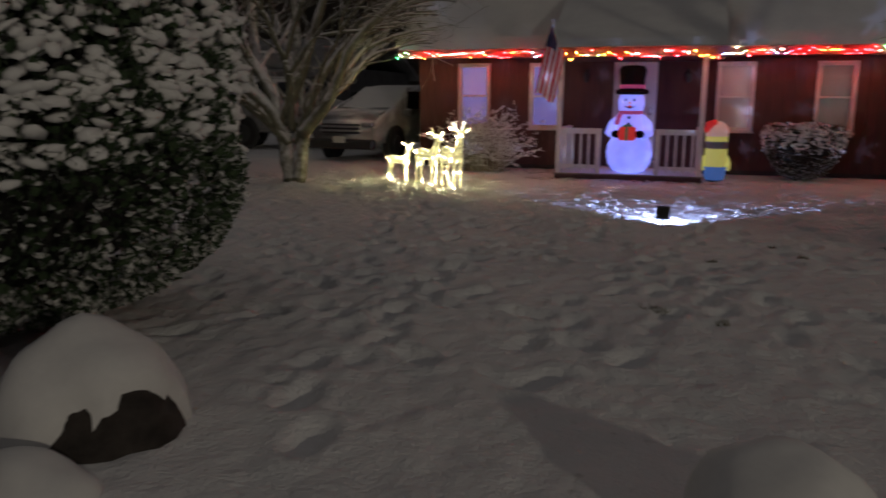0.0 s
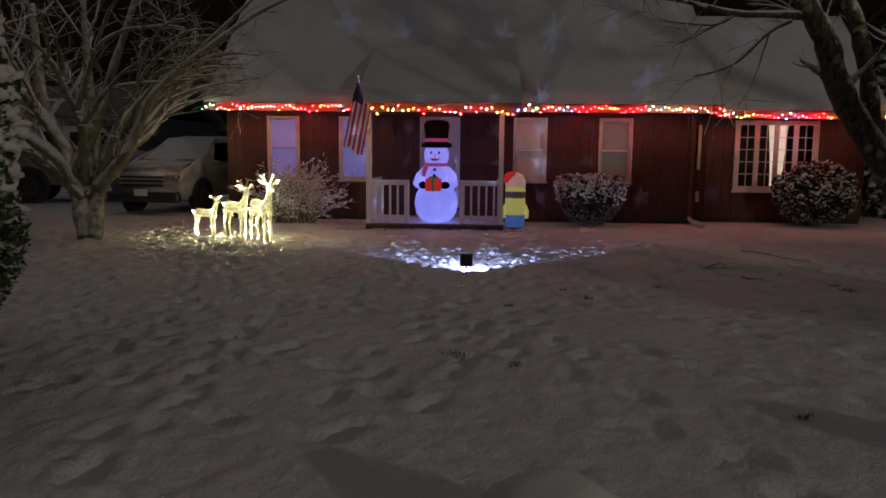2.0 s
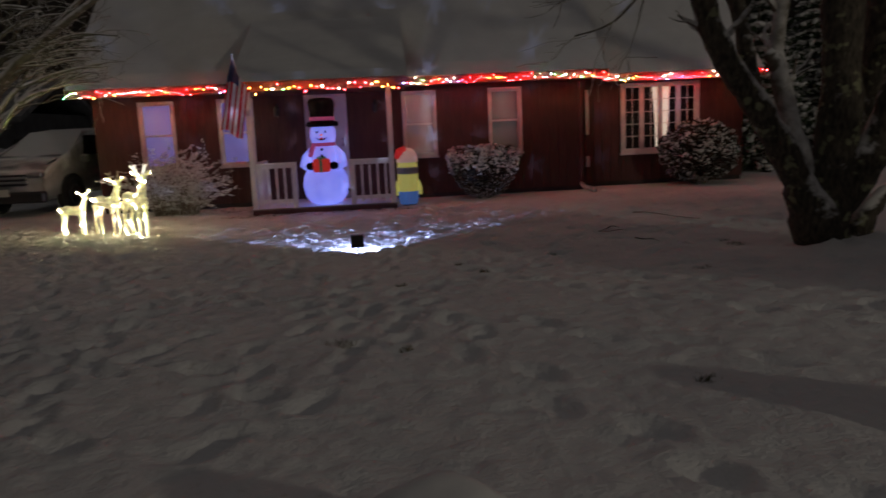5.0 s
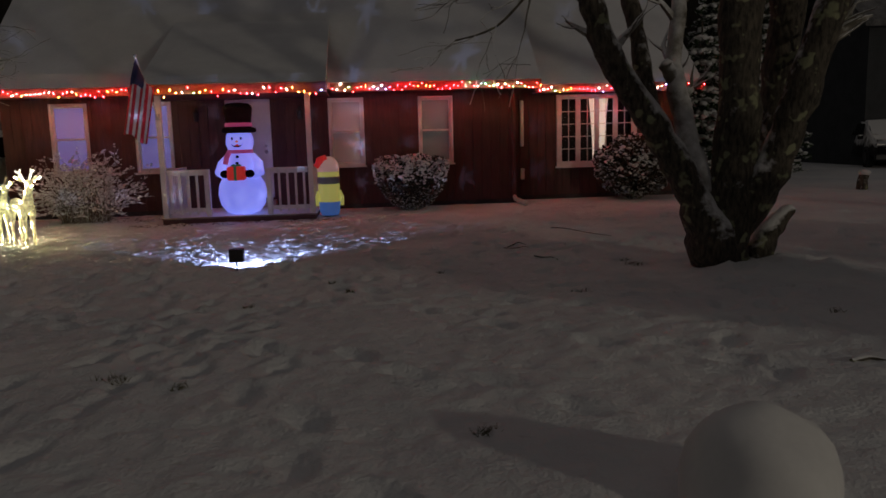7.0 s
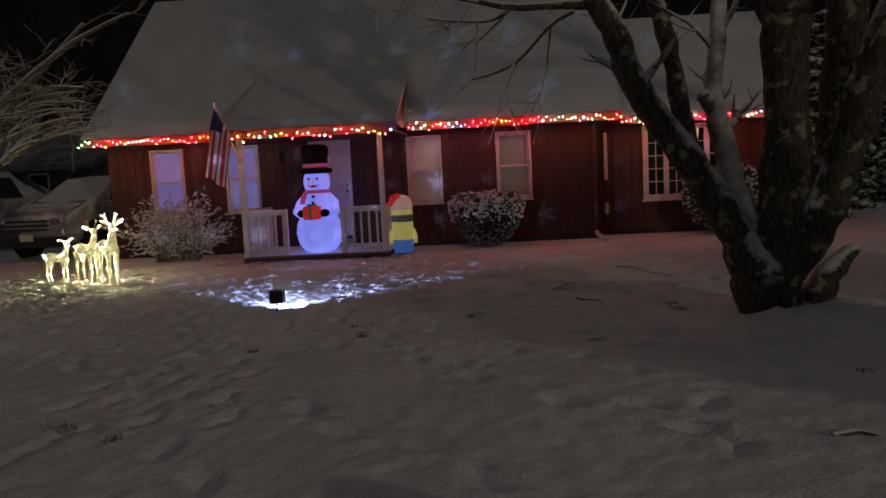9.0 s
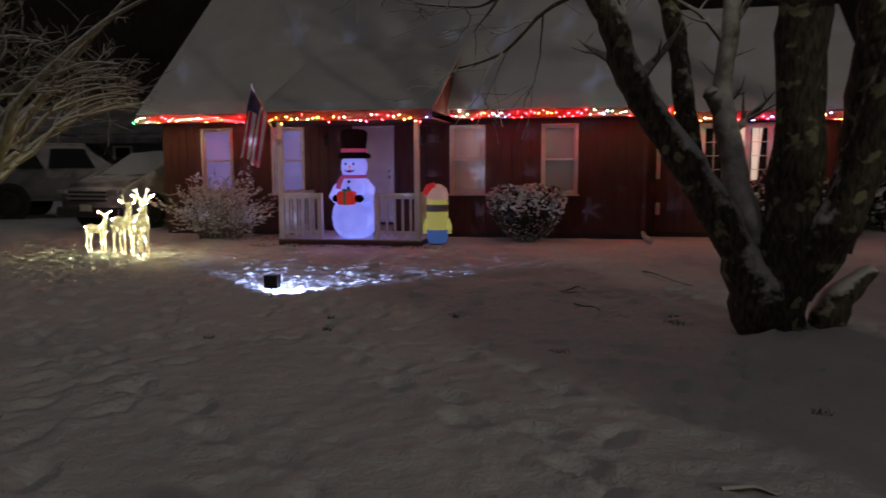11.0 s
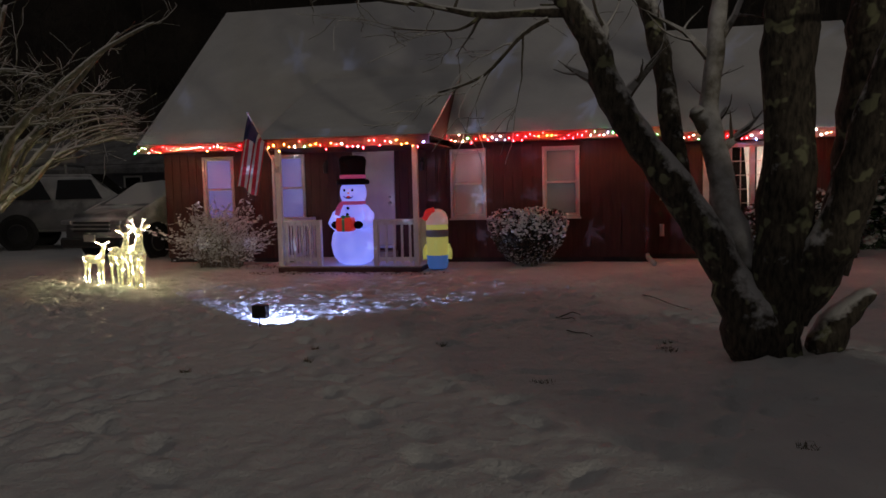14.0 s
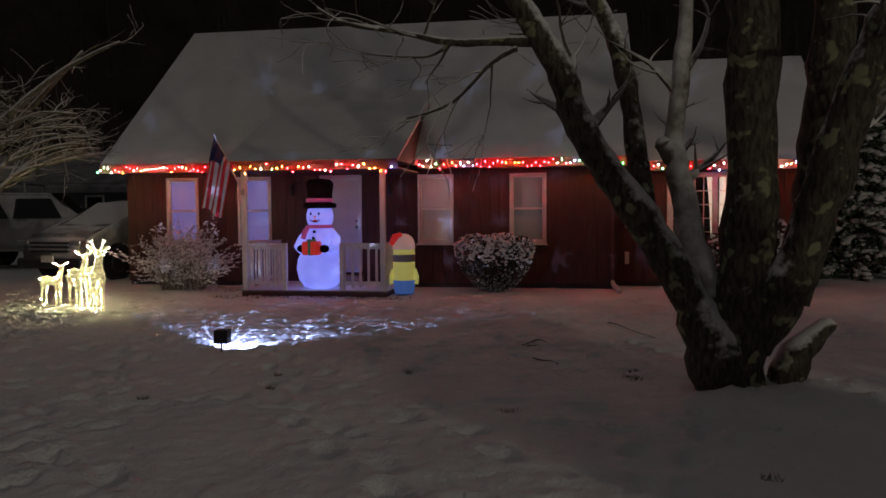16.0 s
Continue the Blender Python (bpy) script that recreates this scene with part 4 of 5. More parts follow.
def ico_data():
    bm = bmesh.new()
    bmesh.ops.create_icosphere(bm, subdivisions=1, radius=1)
    bm.verts.index_update()
    out = [v.co.copy() for v in bm.verts], [tuple(v.index for v in f.verts) for f in bm.faces]
    bm.free()
    return out


ICO_V, ICO_F = ico_data()


def snow_lumps(bm, n, place, size, rnd):
    for _ in range(n):
        q, out = place(rnd)
        r = size * rnd.uniform(0.5, 1.5)
        m = Matrix.Translation(q + out * r * 0.2) @ Euler((rnd.uniform(-0.5, 0.5), rnd.uniform(-0.5, 0.5), rnd.uniform(0, 6))).to_matrix().to_4x4() @ Matrix.Diagonal((r * rnd.uniform(0.9, 1.7), r, r * 0.5, 1))
        j = r * 0.22
        bm.add([tuple(m @ v + Vector((rnd.uniform(-j, j), rnd.uniform(-j, j), rnd.uniform(-j, j)))) for v in ICO_V], ICO_F)


def shrub(name, label, c, rx, ry, h, z0, leaves, leaf, lumps_n, lump, seed, flat=2.6, leaf_mat=None, snow_up=0.1, core=0.86, taper=0.0):
    s = thing(name, label, "shrub", pose(*c))
    rnd = random.Random(seed)

    def shell(rnd):
        while True:
            d = Vector((rnd.gauss(0, 1), rnd.gauss(0, 1), rnd.gauss(0, 1))).normalized()
            k = (abs(d.x) ** flat + abs(d.y) ** flat + abs(d.z) ** flat) ** (-1 / flat)
            bump = 1 + 0.10 * noise.noise(d * 2.4 + Vector((seed, 0, 0))) + 0.06 * noise.noise(d * 6 + Vector((0, seed, 0)))
            q = Vector((d.x * rx * k, d.y * ry * k, z0 + (h - z0) / 2 + d.z * (h - z0) / 2 * k)) * 1.0
            q = Vector((q.x * bump, q.y * bump, z0 + (q.z - z0) * bump))
            q *= 1 - 0.12 * rnd.random() ** 2
            fat = 1 - taper * (1 - min(1, q.z / h)) ** 1.3
            q = Vector((q.x * fat, q.y * fat, q.z))
            if q.z > 0.03:
                return q, d
    bm = Soup()
    leaf_cloud(bm, leaves, shell, leaf, rnd)
    part("foliage", bm, leaf_mat or LEAF, s)["kind"] = "stuff"

    def tops(rnd):
        while True:
            q, d = shell(rnd)
            if d.z > snow_up - rnd.random() * 0.5 and noise.noise(d * 7 + Vector((seed, 1, 2))) > -0.12:
                return q, d
    bm = Soup()
    snow_lumps(bm, lumps_n, tops, lump, rnd)
    part("snow_clumps", bm, ROOF_SNOW, s, "clumps of snow caught on the leaves", smooth=True)["kind"] = "stuff"
    # Near-black ball: the shade deep in the foliage, put into its colour.
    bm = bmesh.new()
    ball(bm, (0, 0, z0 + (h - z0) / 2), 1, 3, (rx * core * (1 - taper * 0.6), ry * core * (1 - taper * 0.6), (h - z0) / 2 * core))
    part("shade_core", bm, SHADE_FILL, s, "near-black core painted as the shade inside the shrub")
    bm = bmesh.new()
    for k in range(5):
        a = k * 1.3
        tube(bm, [(0.1 * math.cos(a), 0.1 * math.sin(a), -0.05), (rx * 0.5 * math.cos(a), ry * 0.5 * math.sin(a), z0 + 0.3 * (h - z0))], [0.03, 0.02], 6)
    part("stems", bm, BARK_R, s)
    return s


BROWN_LEAF = snowed("browned_leaf_with_snow", (0.03, 0.022, 0.014), (0.09, 0.065, 0.04), 9.0, 0.40, 6.0, soft=0.2)
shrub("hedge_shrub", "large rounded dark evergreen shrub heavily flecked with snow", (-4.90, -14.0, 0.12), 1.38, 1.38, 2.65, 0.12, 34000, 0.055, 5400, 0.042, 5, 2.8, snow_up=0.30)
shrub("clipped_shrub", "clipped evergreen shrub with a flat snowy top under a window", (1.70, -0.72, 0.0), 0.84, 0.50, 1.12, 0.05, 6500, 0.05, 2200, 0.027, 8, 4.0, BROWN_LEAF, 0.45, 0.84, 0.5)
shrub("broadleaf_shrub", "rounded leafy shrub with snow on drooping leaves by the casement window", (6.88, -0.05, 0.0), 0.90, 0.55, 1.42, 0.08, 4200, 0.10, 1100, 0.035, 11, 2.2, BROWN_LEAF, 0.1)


def twiggy_shrub():
    s = thing("twiggy_shrub", "sparse bare twiggy shrub dusted with snow by the violet window", "shrub", pose(-4.95, -0.95, 0.0))
    rnd = random.Random(21)
    bm, bl = Soup(), Soup()
    for k in range(230):
        a, lean = rnd.uniform(0, 6.28), rnd.uniform(0.1, 1.0)
        ln = rnd.uniform(0.5, 1.55)
        q = Vector((rnd.uniform(-0.42, 0.42), rnd.uniform(-0.22, 0.22), 0))
        d = Vector((math.cos(a) * lean, math.sin(a) * lean * 0.6, 1)).normalized()
        pts = [q]
        for i in range(6):
            d = (d + Vector((rnd.uniform(-0.45, 0.45), rnd.uniform(-0.45, 0.45), -0.05 * i * lean))).normalized()
            pts.append(pts[-1] + d * ln / 6)
            if i > 1:
                for _ in range(2):
                    e = (d + Vector((rnd.uniform(-1, 1), rnd.uniform(-1, 1), rnd.uniform(-0.5, 0.7)))).normalized()
                    tip = pts[-1] + e * rnd.uniform(0.08, 0.24)
                    tube(bm, [pts[-1], tip], [0.005, 0.0025], 4, cap=False)
                    for _ in range(3):
                        c = pts[-1].lerp(tip, rnd.random())
                        snow_lumps(bl, 1, lambda r, c=c: (c, Vector((0, 0, 1))), 0.019, rnd)
        tube(bm, pts, [0.009 - 0.001 * i for i in range(7)], 5, cap=False)
    part("twigs", bm, TWIG, s)["kind"] = "stuff"
    part("snow_clumps", bl, ROOF_SNOW, s, "little clumps of snow on the twigs", smooth=True)["kind"] = "stuff"


twiggy_shrub()


def sprouts(bm, path, rnd, count, length, spread, drop=0.0, depth=2, r0=None, lift=0.5):
    """Side branches along a limb, thinning out."""
    for _ in range(count):
        i = rnd.randrange(len(path) // 3, len(path))
        q, r = path[i]
        d = (path[min(i + 1, len(path) - 1)][0] - path[max(i - 1, 0)][0]).normalized()
        e = (d * 0.7 + Vector((rnd.uniform(-1, 1), rnd.uniform(-1, 1), rnd.uniform(-0.6, 1.0) * lift)) * spread).normalized()
        ln = length * rnd.uniform(0.5, 1.3)
        r1 = min(r * 0.55, r0 or 1)
        pts, rad = [q], [r1]
        steps = 6
        for k in range(steps):
            e = (e + Vector((rnd.uniform(-0.28, 0.28), rnd.uniform(-0.28, 0.28), rnd.uniform(-0.2, 0.25) - drop))).normalized()
            pts.append(pts[-1] + e * ln / steps)
            rad.append(max(r1 * (1 - (k + 1) / steps * 0.85), 0.004))
        tube(bm, pts, rad, 5, cap=False)
        if depth > 1:
            sprouts(bm, list(zip(pts, rad)), rnd, 4, ln * 0.55, spread * 1.1, drop, depth - 1, r0, lift)


def limbs_tree(name, label, limbs, seed, bark, twig, sprout=(6, 1.3, 0.8, 0.0), own=None):
    t = thing(name, label, "tree")
    rnd = random.Random(seed)
    tw = Soup()
    for i, (kind, pts) in enumerate(limbs):
        bm = bmesh.new()
        sp = smooth_path(pts, 4)
        q = []
        for k, (v, r) in enumerate(sp):
            j = 0.10 * r
            q.append((v + Vector((rnd.uniform(-j, j), rnd.uniform(-j, j), 0)), r * rnd.uniform(0.92, 1.08)))
        tube(bm, [v for v, _ in q], [r for _, r in q], 14, wobble=0.14)
        part(kind, bm, (own or {}).get(i, bark), t, smooth=True)
        if kind in ("limb", "branch"):
            sprouts(tw, sp, rnd, *sprout)
        elif kind == "trunk":
            sprouts(tw, sp[len(sp) // 2:], rnd, 9, 2.2, 0.9, 0.0)
    part("twigs", tw, twig, t, "fine bare twigs lined with snow")["kind"] = "stuff"
    return t


TREE_R = [
    ("trunk", [(4.60, -9.05, -0.22, 0.40), (4.62, -9.05, 0.3, 0.241), (4.7, -9.05, 0.91, 0.23), (4.73, -9.05, 2.0, 0.219), (4.73, -9.05, 2.73, 0.219), (4.75, -9.05, 3.46, 0.215), (4.75, -9.05, 4.22, 0.176), (4.77, -9.05, 4.97, 0.131), (4.7, -8.9, 6.6, 0.09), (4.5, -8.8, 8.4, 0.04)]),
    ("limb", [(4.58, -9.05, -0.25, 0.27), (4.47, -9.05, 0.4, 0.297), (4.25, -9.05, 0.8, 0.174), (4.05, -9.05, 1.2, 0.163), (3.73, -9.05, 1.71, 0.154), (3.38, -9.05, 2.2, 0.139), (3.19, -9.05, 2.58, 0.129), (3.08, -9.05, 2.94, 0.123), (2.88, -9.05, 3.27, 0.114), (2.7, -9.05, 3.56, 0.099), (2.42, -9.05, 3.88, 0.074), (2.11, -9.05, 4.25, 0.049), (1.6, -9.1, 5.3, 0.04), (1.2, -9.2, 6.4, 0.02)]),
    ("limb", [(3.9, -8.85, 1.5, 0.102), (3.8, -8.75, 2.13, 0.098), (3.73, -8.65, 2.67, 0.094), (3.63, -8.55, 3.22, 0.09), (3.42, -8.45, 3.68, 0.081), (3.18, -8.35, 4.21, 0.054), (2.95, -8.2, 5.4, 0.045), (2.85, -8.1, 6.8, 0.02)]),
    ("limb", [(4.44, -8.95, 0.79, 0.146), (4.28, -8.85, 1.35, 0.136), (4.18, -8.8, 1.86, 0.109), (4.12, -8.75, 2.28, 0.09), (4.16, -8.75, 2.7, 0.085), (4.22, -8.7, 3.27, 0.075), (4.27, -8.65, 4.0, 0.056)]),
    ("stub", [(4.16, -8.77, 2.07, 0.088), (4.04, -8.8, 2.22, 0.077), (4.0, -8.8, 2.28, 0.068)]),
    ("limb", [(4.76, -9.05, 0.46, 0.202), (5.01, -9.15, 0.97, 0.199), (5.2, -9.25, 1.51, 0.183), (5.35, -9.35, 2.16, 0.172), (5.5, -9.45, 2.73, 0.152), (5.66, -9.55, 3.23, 0.125), (5.85, -9.65, 3.75, 0.082)]),
    ("trunk", [(5.1499999999999995, -8.75, 0.82, 0.176), (5.359999999999999, -8.65, 1.6, 0.189), (5.449999999999999, -8.65, 2.42, 0.199), (5.51, -8.65, 3.12, 0.199), (5.54, -8.65, 3.83, 0.168), (5.569999999999999, -8.65, 4.76, 0.119), (5.8, -8.5, 6.6, 0.09), (5.9, -8.4, 8.2, 0.04)]),
    ("stump", [(5.02, -8.95, -0.15, 0.22), (5.14, -8.95, 0.30, 0.15), (5.30, -8.95, 0.52, 0.11), (5.47, -8.95, 0.66, 0.045)]),
    ("branch", [(2.94, -9.05, 3.17, 0.066), (2.62, -9.05, 3.2, 0.044), (2.1, -9.05, 3.21, 0.036), (1.57, -9.05, 3.33, 0.026), (1.08, -9.05, 3.43, 0.022), (0.81, -9.05, 3.58, 0.014)]),
    ("branch", [(2.7, -9.05, 3.13, 0.031), (2.47, -9.05, 3.01, 0.022), (2.1, -9.05, 2.66, 0.018), (1.67, -9.05, 2.52, 0.011)]),
    ("branch", [(2.1, -9.05, 3.21, 0.022), (1.89, -9.05, 3.09, 0.015), (1.57, -9.05, 3.1, 0.011), (1.24, -9.05, 3.14, 0.009)]),
    ("branch", [(3.12, -9.05, 2.75, 0.05), (3.2, -8.6, 3.1, 0.035), (2.95, -8.2, 3.4, 0.025), (2.55, -8.0, 3.5, 0.012)]),
]
crown = random.Random(4)
for k in range(16):
    a = 2.4 * k
    q = Vector((4.75 if k % 2 else 5.55, -9.0 if k % 2 else -8.65, 3.9 + 0.16 * k))
    d = Vector((math.cos(a), math.sin(a) * 0.7, crown.uniform(0.5, 1.0))).normalized()
    pts, r = [(*q, 0.085)], 0.085
    for step in range(5):
        d = (d + Vector((crown.uniform(-0.3, 0.3), crown.uniform(-0.3, 0.3), crown.uniform(-0.1, 0.2)))).normalized()
        q = q + d * crown.uniform(0.5, 0.85)
        r *= 0.76
        pts.append((*q, r))
    TREE_R.append(("limb", pts))
limbs_tree("maple_tree", "bare dark multi-stemmed tree with lichen and snow on its bark", TREE_R, 31, BARK_R, BARK_SMOOTH, (6, 0.8, 0.8, 0.03), {3: BARK_SMOOTH, 4: BARK_SMOOTH})
# An unseen leaning bare tree, added to cast a shadow on the wing's roof.
LEANING = [
    ("trunk", [(14.2, -12.2, -0.1, 0.30), (13.8, -12.0, 1.6, 0.26), (13.2, -11.9, 3.1, 0.23), (12.1, -11.7, 4.15, 0.20), (10.9, -11.5, 4.95, 0.17), (9.7, -11.4, 6.3, 0.12), (9.2, -11.3, 8.2, 0.05)]),
    ("limb", [(13.4, -11.9, 2.8, 0.16), (13.8, -12.0, 4.6, 0.12), (13.7, -12.1, 6.4, 0.07), (13.9, -12.1, 8.0, 0.03)]),
]
limbs_tree("shadow_tree", "unseen leaning bare tree added east of the lawn to shadow the wing", LEANING, 77, BARK_R, BARK_R)
TREE_L = [
    ("trunk", [(-7.66, -5.0, 0.07, 0.239), (-7.73, -5.0, 0.57, 0.23), (-7.81, -5.0, 1.15, 0.22), (-7.95, -5.0, 1.63, 0.201), (-8.25, -5.0, 2.11, 0.172), (-8.78, -5.0, 2.87, 0.134), (-9.19, -5.0, 3.7, 0.096)]),
    ("trunk", [(-7.49, -5.0, 0.08, 0.22), (-7.42, -5.0, 0.57, 0.201), (-7.34, -5.0, 1.15, 0.191), (-7.39, -5.0, 1.73, 0.163), (-7.45, -5.0, 2.58, 0.134), (-7.49, -5.0, 3.42, 0.096), (-7.48, -5.0, 4.24, 0.067), (-7.47, -5.0, 4.96, 0.038)]),
    ("limb", [(-7.35, -5.1, 0.96, 0.161), (-6.94, -5.2, 1.35, 0.141), (-6.74, -5.3, 1.54, 0.131), (-6.53, -5.3, 1.91, 0.112), (-6.16, -5.4, 2.54, 0.093), (-5.77, -5.4, 2.9, 0.083), (-5.11, -5.5, 3.33, 0.069), (-4.46, -5.5, 3.77, 0.051), (-3.91, -5.5, 4.03, 0.037), (-3.45, -5.5, 4.2, 0.023)]),
    ("limb", [(-7.34, -5.0, 1.25, 0.143), (-7.11, -5.0, 1.73, 0.124), (-6.89, -4.8, 2.21, 0.107), (-6.27, -4.7, 2.69, 0.088), (-5.81, -4.7, 3.16, 0.069), (-5.2, -4.7, 3.72, 0.049), (-4.59, -4.7, 4.27, 0.029)]),
    ("limb", [(-7.78, -5.1, 1.16, 0.142), (-7.34, -5.2, 1.91, 0.132), (-7.05, -5.2, 2.65, 0.104), (-6.77, -5.2, 3.38, 0.075), (-6.49, -5.2, 4.1, 0.057), (-6.27, -5.2, 4.72, 0.033)]),
    ("limb", [(-7.96, -4.9, 1.54, 0.145), (-8.28, -4.8, 2.02, 0.136), (-8.49, -4.7, 2.6, 0.117), (-8.53, -4.7, 3.37, 0.088), (-8.57, -4.7, 4.12, 0.059)]),
    ("limb", [(-7.71, -5.0, 0.77, 0.143), (-7.93, -5.3, 1.45, 0.14), (-8.32, -5.4, 1.82, 0.121), (-8.88, -5.5, 2.19, 0.092), (-9.59, -5.5, 2.65, 0.055)]),
]
TREE_L = [(kind, [(x, y, z, r * (0.56 if kind == "trunk" else 0.80)) for x, y, z, r in pts]) for kind, pts in TREE_L]
more = random.Random(8)


def fork(q, d, r, ln, level):
    """A curved limb that splits in two, arching outwards as it climbs."""
    pts = [(*q, r)]
    for s in range(4):
        out = Vector((q.x + 7.6, q.y + 5.0, 0))
        out = out.normalized() if out.length > 0.1 else Vector((0, 0, 0))
        high = min(max((q.z - 1.6) / 3.0, 0), 1)
        d = (d + out * (0.06 + 0.30 * high) + Vector((more.uniform(-0.2, 0.2), more.uniform(-0.2, 0.2), 0.10 - 0.36 * high + more.uniform(-0.1, 0.1)))).normalized()
        q = q + d * ln / 4
        pts.append((*q, r * (1 - 0.075 * (s + 1))))
    TREE_L.append(("limb" if level < 2 else "branch", pts))
    if level < 3:
        for sgn in (-1, 1):
            turn = Vector((more.uniform(-0.3, 0.3) + sgn * more.uniform(0.15, 0.5) * d.z, sgn * more.uniform(-0.5, 0.5), more.uniform(-0.15, 0.35)))
            fork(q, (d + turn).normalized(), r * (0.70 if sgn > 0 else 0.60), ln * more.uniform(0.75, 0.98), level + 1)


for k in range(12):
    a = 0.524 * k + more.uniform(-0.2, 0.2)
    fork(Vector((-7.6 + 0.10 * math.cos(a), -5.0 + 0.08 * math.sin(a), more.uniform(0.75, 1.15))), Vector((math.cos(a) * 0.9, math.sin(a) * 0.55, more.uniform(0.6, 1.2))).normalized(), more.uniform(0.070, 0.095), more.uniform(1.0, 1.35), 0)
limbs_tree("crape_tree", "bare pale smooth-barked multi-stemmed tree lined with snow", TREE_L, 47, BARK_L, BARK_L, (2, 0.7, 0.8, 0.02))

# ---- boulders ----


def boulder(c, rx, ry, h, seed, label, rock_show=0.15):
    b = thing("boulder", label, "boulder", pose(*c), "boulders along the lawn's edge")
    rnd = random.Random(seed)
    bm = bmesh.new()
    bmesh.ops.create_icosphere(bm, subdivisions=4, radius=1)
    for v in bm.verts:
        d = v.co.normalized()
        k = 1 + 0.16 * noise.noise(d * 1.6 + Vector((seed, 2, 5))) + 0.05 * noise.noise(d * 5 + Vector((seed, 0, 0)))
        v.co = Vector((d.x * rx * k, d.y * ry * k, d.z * h * k))
    part("rock", bm, ROCK, b, "dark bare rock face", smooth=True)
    bm = bmesh.new()
    bmesh.ops.create_icosphere(bm, subdivisions=4, radius=1)
    gone = []
    for v in bm.verts:
        d = v.co.normalized()
        k = 1.07 + 0.14 * noise.noise(d * 1.6 + Vector((seed, 2, 5))) + 0.02 * noise.noise(d * 7)
        edge = -0.45 + 2.4 * rock_show * max(0, d.x * 0.85 - d.y * 0.40 - 0.12) + 0.30 * noise.noise(d * 3.1 + Vector((0, seed, 0)))
        if d.z < edge:
            k = 0.9
        if d.z < -0.75:
            gone.append(v)
        v.co = Vector((d.x * rx * k, d.y * ry * k, d.z * h * k + (0.03 if d.z > edge else 0)))
    bmesh.ops.delete(bm, geom=gone, context="VERTS")
    part("snow_cap", bm, ROOF_SNOW, b, "thick smooth cap of snow", smooth=True)
    return b


boulder((-3.20, -15.25, 0.10), 0.39, 0.36, 0.51, 3, "snow-capped dark boulder beside the large shrub", 0.68)
boulder((-3.02, -15.80, 0.10), 0.27, 0.17, 0.19, 6, "low snow-covered stone in front of the larger boulder", 0.3)
boulder((-0.38, -15.30, 0.07), 0.31, 0.28, 0.40, 9, "rounded boulder under a smooth cap of snow", -0.1)
boulder((2.11, -14.45, 0.10), 0.30, 0.28, 0.39, 14, "smaller rounded boulder under a smooth cap of snow", -0.1)

# ---- litter on the lawn ----


def stick(pts, r, label):
    o = thing("fallen_stick", label, "stick", None, "fallen sticks")
    bm = bmesh.new()
    sp = smooth_path([(x, y, ground_height(x, y) + lumps(x, y) + z, r * k) for (x, y, z), k in zip(pts, (1, 0.9, 0.7, 0.5))], 4)
    tube(bm, [q for q, _ in sp], [t for _, t in sp], 6)
    part("wood", bm, BARK_R, o)


stick([(3.72, -4.6, 0.03), (3.86, -5.2, 0.05), (4.05, -5.8, 0.03), (4.25, -6.3, 0.02)], 0.014, "long thin dark fallen stick lying in snow")
stick([(2.6, -6.6, 0.02), (2.72, -6.8, 0.03), (2.8, -7.0, 0.03), (2.85, -7.1, 0.05)], 0.010, "short crooked dark fallen stick in snow")
stick([(2.78, -7.7, 0.02), (2.88, -7.75, 0.02), (2.98, -7.8, 0.02), (3.06, -7.82, 0.02)], 0.012, "short dark fallen stick half under snow")
stick([(3.5, -12.95, 0.0), (3.58, -12.93, 0.012), (3.66, -12.9, 0.012), (3.74, -12.95, 0.0)], 0.018, "stubby dark piece of wood in snow")
stick([(2.62, -6.6, 0.02), (2.72, -6.62, 0.02), (2.8, -6.6, 0.03), (2.9, -6.64, 0.02)], 0.010, "short dark fallen stick in snow near the maple")


def tuft(x, y, r, seed):
    o = thing("grass_tuft", "dark grass tuft poking through the snow", "grass", pose(x, y, ground_height(x, y) + lumps(x, y)), "grass tufts")
    rnd = random.Random(seed)
    bm = bmesh.new()
    for _ in range(40):
        a, d = rnd.uniform(0, 6.28), r * rnd.random() ** 0.6
        q = Vector((d * math.cos(a), d * math.sin(a), -0.01))
        t = q + Vector((rnd.uniform(-0.04, 0.04), rnd.uniform(-0.04, 0.04), rnd.uniform(0.02, 0.06)))
        s = Vector((0.004, rnd.uniform(-0.003, 0.003), 0))
        bm.faces.new([bm.verts.new(v) for v in (q - s, q + s, t)])
    part("blades", bm, GRASS, o)["kind"] = "stuff"


GRASS = surface("dead_grass", (0.09, 0.09, 0.055), (0.20, 0.18, 0.12), 20, 0.9)
for k, (x, y, r) in enumerate([(-0.87, -12.5, 0.10), (2.70, -10.09, 0.10), (3.78, -8.51, 0.10), (1.20, -13.65, 0.06), (3.85, -8.06, 0.08), (-0.42, -12.7, 0.06), (0.5, -9.6, 0.05), (1.5, -8.4, 0.05), (4.3, -11.6, 0.07), (5.6, -7.6, 0.07), (-0.4, -10.2, 0.04), (0.3, -8.9, 0.04)]):
    tuft(x, y, r, 60 + k)


